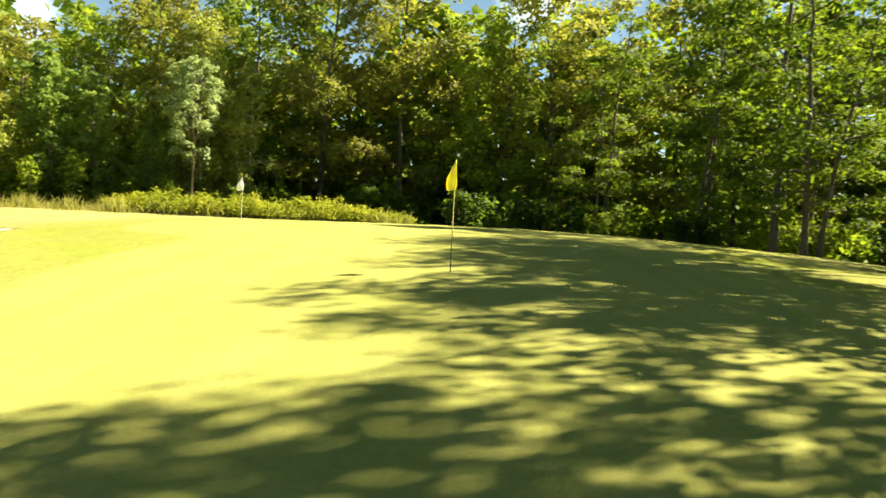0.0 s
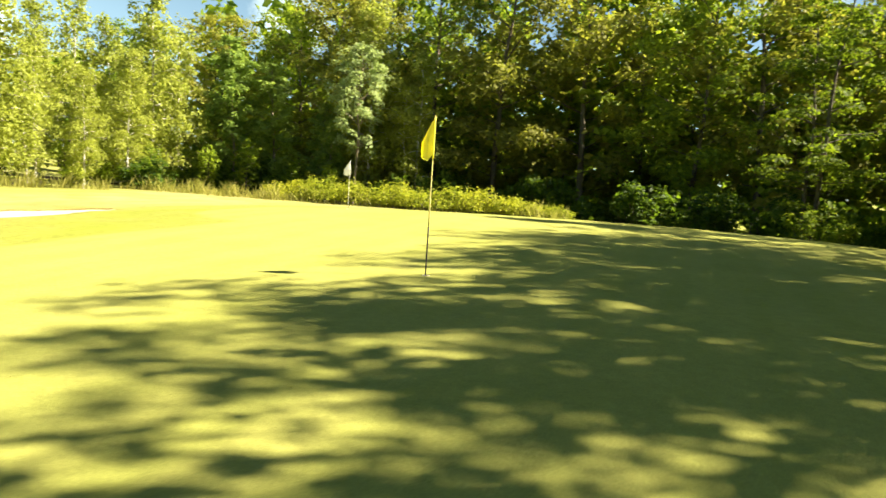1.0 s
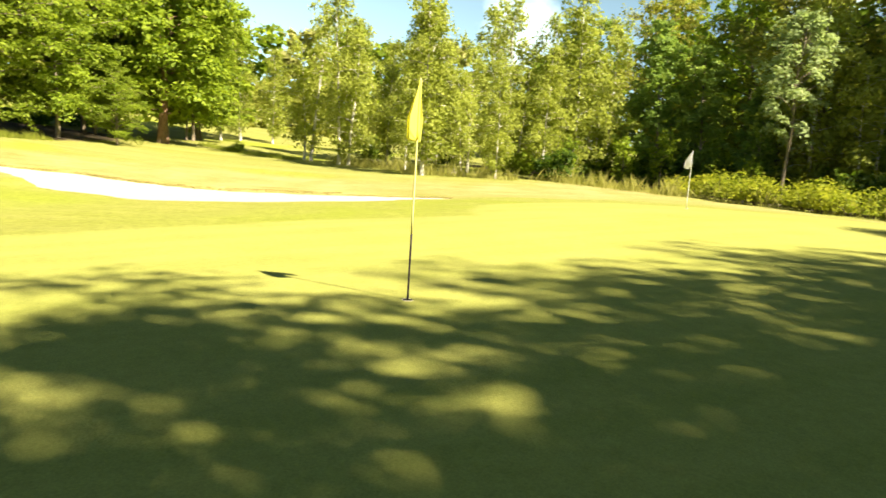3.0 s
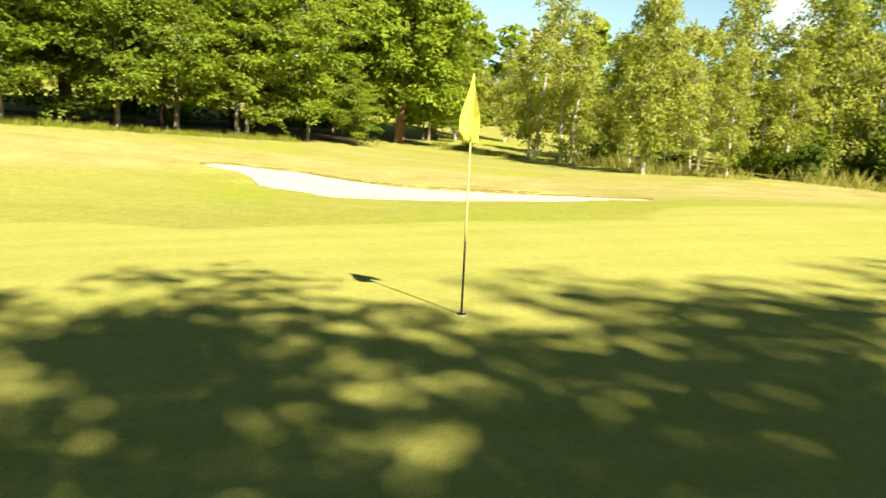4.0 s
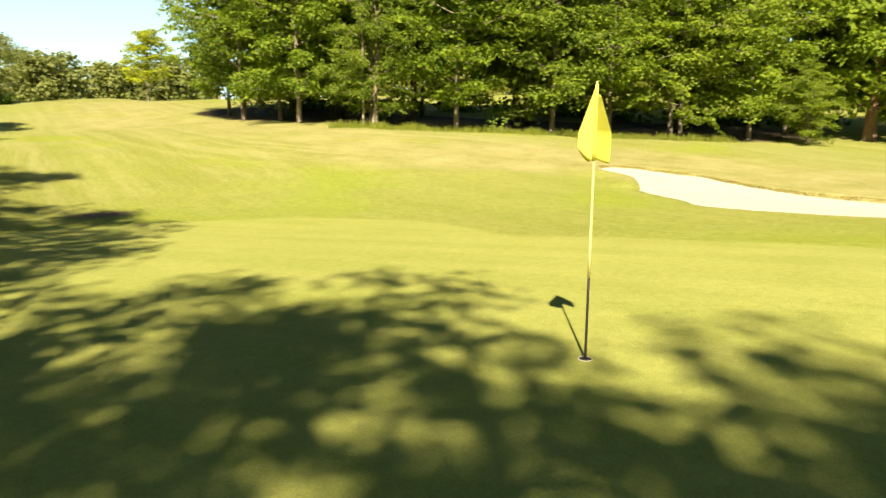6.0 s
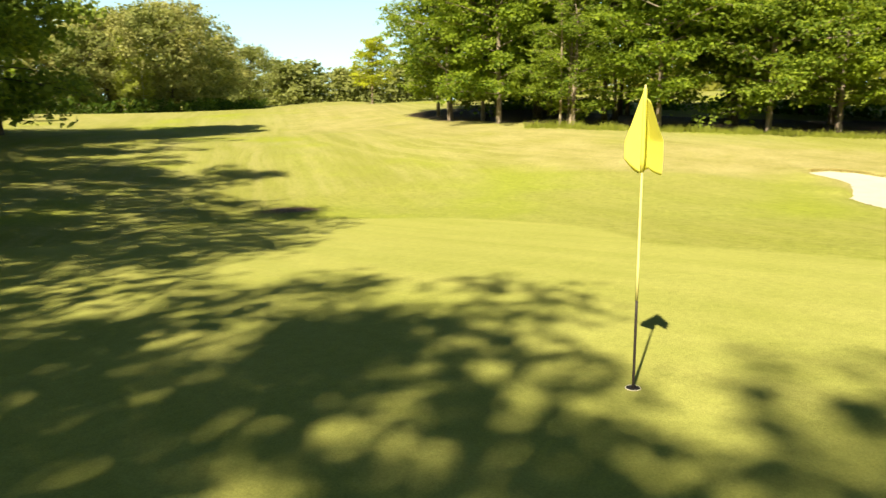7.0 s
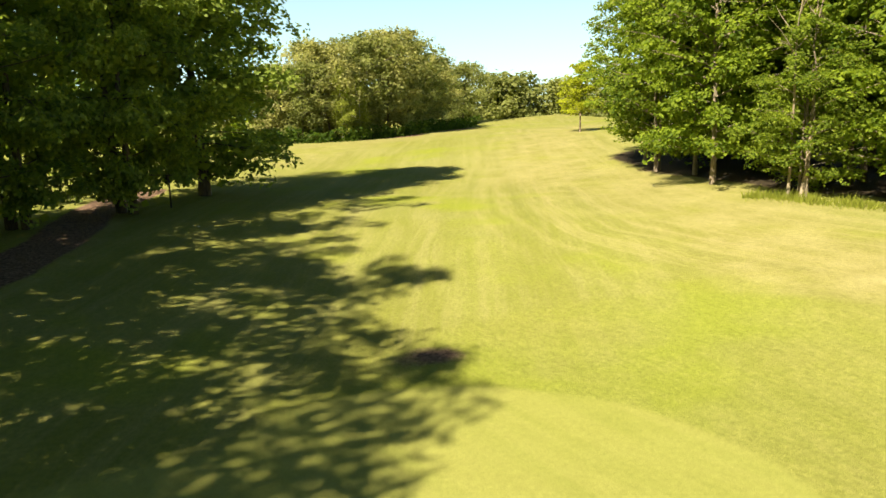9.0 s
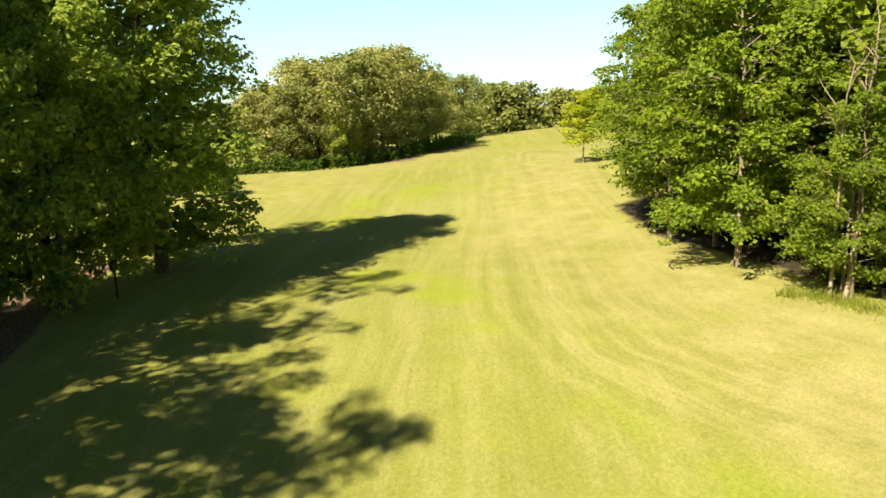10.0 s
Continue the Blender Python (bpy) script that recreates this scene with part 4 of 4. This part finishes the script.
# leaf colour darkened for the gloom beneath the maple crowns
thicket("grove_undergrowth", [((-40, -20), (-45, -6), 3), ((-45, -6), (-48, 6), 3), ((-48, 6), (-56, 18), 3)], 4000, 0.35, 1.1, LEAF_DARK, "undergrowth behind the maples of the grove, coloured dark for shade")

# tall grass, too fine to count
def tall_grass(name, strips, per_metre, tall, label, material):
    rng = np.random.default_rng(200)
    V = []
    for (ax, ay), (bx, by), wide in strips:
        n = int(per_metre * math.hypot(bx - ax, by - ay) * max(wide, 0.5))
        u, w = rng.uniform(0, 1, n), rng.normal(0, wide * 0.5, n)
        nx, ny = -(by - ay), bx - ax
        k = math.hypot(nx, ny)
        x, y = ax + u * (bx - ax) + w * nx / k, ay + u * (by - ay) + w * ny / k
        z = height(x, y) - 0.02
        h = tall * rng.uniform(0.4, 1.2, n) * (0.55 + 0.6 * np.sin(x * 1.3 + 1.7 * np.sin(y)) ** 2)
        a, lean = rng.uniform(0, 6.28, n), rng.normal(0, 0.28, (n, 2)) * h[:, None]
        half = 0.011 + 0.008 * rng.uniform(0, 1, n)
        sx, sy = np.cos(a) * half, np.sin(a) * half
        V.append(np.stack([np.stack([x - sx, y - sy, z], -1), np.stack([x + sx, y + sy, z], -1),
                           np.stack([x + lean[:, 0] * 0.5 + sx * 0.6, y + lean[:, 1] * 0.5 + sy * 0.6, z + h * 0.6], -1),
                           np.stack([x + lean[:, 0], y + lean[:, 1], z + h], -1)], 1).reshape(-1, 3))
    return tagged(new(name, leaf_mesh(name, np.concatenate(V), material)), label, "grass", kind="stuff")


tall_grass("tall_grass", [((-26.0, 36.0), (-16.5, 37.8), 1.3), ((-16.5, 37.4), (-2.0, 37.9), 0.5), ((-36.0, 27.5), (-27.0, 31.5), 0.9), ((-24.8, 33.5), (-28.5, 28.5), 0.8)],
           110, 0.75, "tall sunlit meadow grass along the wood's edge", GRASS_TALL)
tall_grass("rough_grass", [((-25.9, -6.6), (-27.2, -1.6), 0.9), ((-27.2, -1.6), (-31.0, 3.5), 0.8), ((-31.0, 3.5), (-38.6, 12.0), 0.8), ((-38.0, 25.5), (-47.0, 22.0), 0.7)],
           330, 0.36, "unmown bright grass at the foot of the maples", GRASS_VERGE)


def rim_grass():
    """Short dry grass hanging over the far rim of the bunker."""
    rng = np.random.default_rng(210)
    x, y = rng.uniform(-24, -12, 300000), rng.uniform(8, 25, 300000)
    g = bunker_gap(x, y)
    ok = (g > 0.02) & (g < 0.24) & (bunker_gap(x - 0.2, y) > g + 0.03)
    x, y = x[ok], y[ok]
    n = len(x)
    z, h = height(x, y) - 0.02, rng.uniform(0.012, 0.040, n)
    a, half = rng.uniform(0, 6.28, n), 0.010
    lx, ly = rng.normal(0.03, 0.04, n), rng.normal(0, 0.04, n)
    sx, sy = np.cos(a) * half, np.sin(a) * half
    V = np.stack([np.stack([x - sx, y - sy, z], -1), np.stack([x + sx, y + sy, z], -1),
                  np.stack([x + lx * 0.5 + sx, y + ly * 0.5 + sy, z + h * 0.6], -1), np.stack([x + lx, y + ly, z + h], -1)], 1).reshape(-1, 3)
    tagged(new("rim_grass", leaf_mesh("rim_grass", V, GRASS_DRY)), "dry grass fringe on the rim of the bunker", "grass", kind="stuff")


rim_grass()



# ---- flags ----
def rod(z0, z1, r0, r1, sides=14, steps=6):
    verts, faces = [], []
    tube([(0, 0, z0 + (z1 - z0) * i / steps) for i in range(steps + 1)], [r0 + (r1 - r0) * i / steps for i in range(steps + 1)], sides, verts, faces)
    faces.append(tuple(range(sides))[::-1])
    faces.append(tuple(range(len(verts) - sides, len(verts))))
    return verts, faces


def flag_cloth(top, hoist, way, cols=40, rows=26):
    """A limp flag: it hangs from the pole's tip and folds along the five points of its way, seen from above."""
    verts = []
    for j in range(rows + 1):
        for i in range(cols + 1):
            u, v = i / cols, j / rows
            g = u * 3.9999
            k, w = int(g), g - int(g)
            w = w * w * (3 - 2 * w)
            x, y = way[k][0] * (1 - w) + way[k + 1][0] * w, way[k][1] * (1 - w) + way[k + 1][1] * w
            upper = 0.16 * hoist * u ** 1.1
            lower = hoist * (1.0 - 0.18 * math.exp(-((u - 0.25) / 0.13) ** 2) - 0.06 * math.exp(-((u - 0.72) / 0.13) ** 2) + 0.02 * u)
            drop = upper + v * (lower - upper)
            open_by = min(1.0, drop / (0.62 * hoist)) * (1 - 0.3 * max(0.0, drop / hoist - 0.8))
            verts.append((x * open_by + 0.006 * math.sin(6 * v + 5 * u) * u, y * open_by, top - drop))
    n = cols + 1
    faces = [(j * n + i, j * n + i + 1, (j + 1) * n + i + 1, (j + 1) * n + i) for j in range(rows) for i in range(cols)]
    return verts, faces


def build_pin(name, x, y, tall, cut, upper, lower, cloth, cloth_args, label, lean=(0.0, 0.0)):
    thing = tagged(new(name), label, "golf flag")
    thing.matrix_basis = Matrix.Translation((x, y, ground_at(x, y))) @ Euler((lean[0], lean[1], 0)).to_matrix().to_4x4()
    v, f = rod(-0.08, cut, 0.0105, 0.0100)
    link_mesh("lower_pole", v, f, lower, thing)
    v, f = rod(cut, tall, 0.0102, 0.0065)
    link_mesh("upper_pole", v, f, upper, thing)
    v, f = rod(tall, tall + 0.012, 0.009, 0.005, steps=2)
    link_mesh("finial", v, f, upper, thing)
    v, f = flag_cloth(*cloth_args)
    ob = link_mesh("flag", v, f, cloth, thing)
    thick = ob.modifiers.new("thickness", "SOLIDIFY")
    thick.thickness = 0.0015
    v, f = rod(cloth_args[0] - 0.97 * cloth_args[1], cloth_args[0] - 0.01, 0.0145, 0.0125)
    link_mesh("sleeve", v, f, cloth, thing)
    return thing


def build_cup(x, y, tilt=0.0):
    z = ground_at(x, y)
    thing = tagged(new("golf_cup"), "white-rimmed golf hole cut into the green", "golf hole")
    thing.matrix_basis = Matrix.Translation((x, y, z))
    bm = bmesh.new()
    n = 40
    rings = [(0.050, 0.003), (0.0515, 0.005), (0.0545, 0.005), (0.057, 0.001)]
    rows = [[bm.verts.new((r * math.cos(2 * math.pi * i / n), r * math.sin(2 * math.pi * i / n), h)) for i in range(n)] for r, h in rings]
    for a, b in zip(rows, rows[1:]):
        for i in range(n):
            bm.faces.new((a[i], b[i], b[(i + 1) % n], a[(i + 1) % n]))
    me = bpy.data.meshes.new("rim")
    bm.to_mesh(me)
    bm.free()
    me.materials.append(CUP_WHITE)
    new("rim", me).parent = thing
    # flat near-black disc; the darkness inside the hole is put into its colour
    link_mesh("opening", [(0.0502 * math.cos(2 * math.pi * i / n), 0.0502 * math.sin(2 * math.pi * i / n), 0.0035) for i in range(n)], [tuple(range(n))], CUP_SHADE, thing)


build_pin("golf_flagstick", 0.33, 13.38, 2.12, 0.655, POLE_YELLOW, POLE_BLACK, FLAG_YELLOW,
          (2.12, 0.58, [(0.0, 0.0), (0.045, -0.115), (-0.06, -0.06), (-0.165, -0.03), (-0.10, 0.10)]), "yellow flag on a yellow and black flagstick in the hole")
build_cup(0.33, 13.38)
build_pin("golf_flagstick", -7.75, 26.8, 1.66, 0.02, POLE_WHITE, POLE_WHITE, FLAG_WHITE,
          (1.66, 0.52, [(0.0, 0.0), (0.09, -0.08), (-0.08, -0.12), (-0.19, -0.07), (-0.12, 0.07)]), "small white flag on a pale flagstick at the green's far side")
build_cup(-7.75, 26.8)


# ---- small things ----
def build_rake(x, y, turn, lift=0.05):
    thing = tagged(new("bunker_rake"), "wooden bunker rake lying in the sand", "rake", "rakes in the bunker")
    z = float(lie(x, y)) - 0.30
    thing.matrix_basis = Matrix.Translation((x, y, z)) @ Matrix.Rotation(turn, 4, "Z")
    v, f = [], []
    tube([(0, 0, 0.10), (0.8, 0, 0.12), (1.6, 0.01, 0.16)], [0.016, 0.015, 0.014], 8, v, f)
    link_mesh("handle", v, f, RAKE_WOOD, thing)
    v, f = [], []
    tube([(0, -0.3, 0.10), (0, 0, 0.10), (0, 0.3, 0.10)], [0.03, 0.034, 0.03], 8, v, f)
    link_mesh("head", v, f, RAKE_WOOD, thing)
    for i in range(9):
        v, f = [], []
        tube([(0, -0.26 + 0.065 * i, 0.09), (0, -0.26 + 0.065 * i, 0.0)], [0.008, 0.005], 5, v, f)
        link_mesh("tine", v, f, RAKE_WOOD, thing)


build_rake(-13.35, 16.6, 1.6)
build_rake(-15.6, 19.9, 0.3)


def build_stone(x, y, size, seed):
    rng = np.random.default_rng(seed)
    bm = bmesh.new()
    bmesh.ops.create_icosphere(bm, subdivisions=3, radius=1.0)
    for v in bm.verts:
        k = 1 + 0.25 * noise.noise(v.co * 1.4 + Vector((seed, 0, 0)))
        v.co = Vector((v.co.x * size[0] * k, v.co.y * size[1] * k, v.co.z * size[2] * k))
    me = bpy.data.meshes.new("boulder")
    bm.to_mesh(me)
    bm.free()
    me.materials.append(STONE)
    ob = tagged(new("boulder", me), "pale flat boulder at the foot of the birches", "stone")
    ob.matrix_basis = Matrix.Translation((x, y, ground_at(x, y) + size[2] * 0.3)) @ Matrix.Rotation(rng.uniform(0, 3), 4, "Z")


build_stone(-27.9, 31.3, (1.0, 0.4, 0.3), 3)


def build_post(x, y):
    """A short dark post with a washing box and its lid."""
    thing = tagged(new("ball_washer"), "dark ball washer on a thin post under the trees", "golf post")
    thing.matrix_basis = Matrix.Translation((x, y, ground_at(x, y))) @ Matrix.Rotation(0.6, 4, "Z")
    v, f = rod(-0.2, 1.30, 0.045, 0.040)
    link_mesh("post", v, f, POLE_BLACK, thing)
    for name, size, at in (("box", (0.13, 0.10, 0.17), (0.05, 0, 1.34)), ("lid", (0.15, 0.12, 0.03), (0.05, 0, 1.54)), ("arm", (0.15, 0.03, 0.03), (0.16, 0, 1.46))):
        bm = bmesh.new()
        bmesh.ops.create_cube(bm, size=2.0, matrix=Matrix.Translation(at) @ Matrix.Diagonal((*size, 1)))
        bmesh.ops.bevel(bm, geom=list(bm.edges), offset=0.012, segments=2, affect="EDGES")
        me = bpy.data.meshes.new(name)
        bm.to_mesh(me)
        bm.free()
        me.materials.append(POLE_BLACK)
        new(name, me).parent = thing


build_post(-4.6, -21.9)


def scatter_leaves():
    """Fallen leaves and clippings on the green."""
    rng = np.random.default_rng(300)
    n = 50
    x, y = rng.uniform(-7, 8, n), rng.uniform(1, 24, n)
    C = np.stack([x, y, height(x, y) + 0.012], -1)
    nor = np.tile((0.0, 0.0, 1.0), (n, 1))
    tagged(new("fallen_leaves", leaf_mesh("fallen_leaves", leaf_cards(rng, C, 0.022, nor, 0.25), GRASS_TALL)), "dry fallen leaf bits scattered on the green", "leaves", kind="stuff")


scatter_leaves()
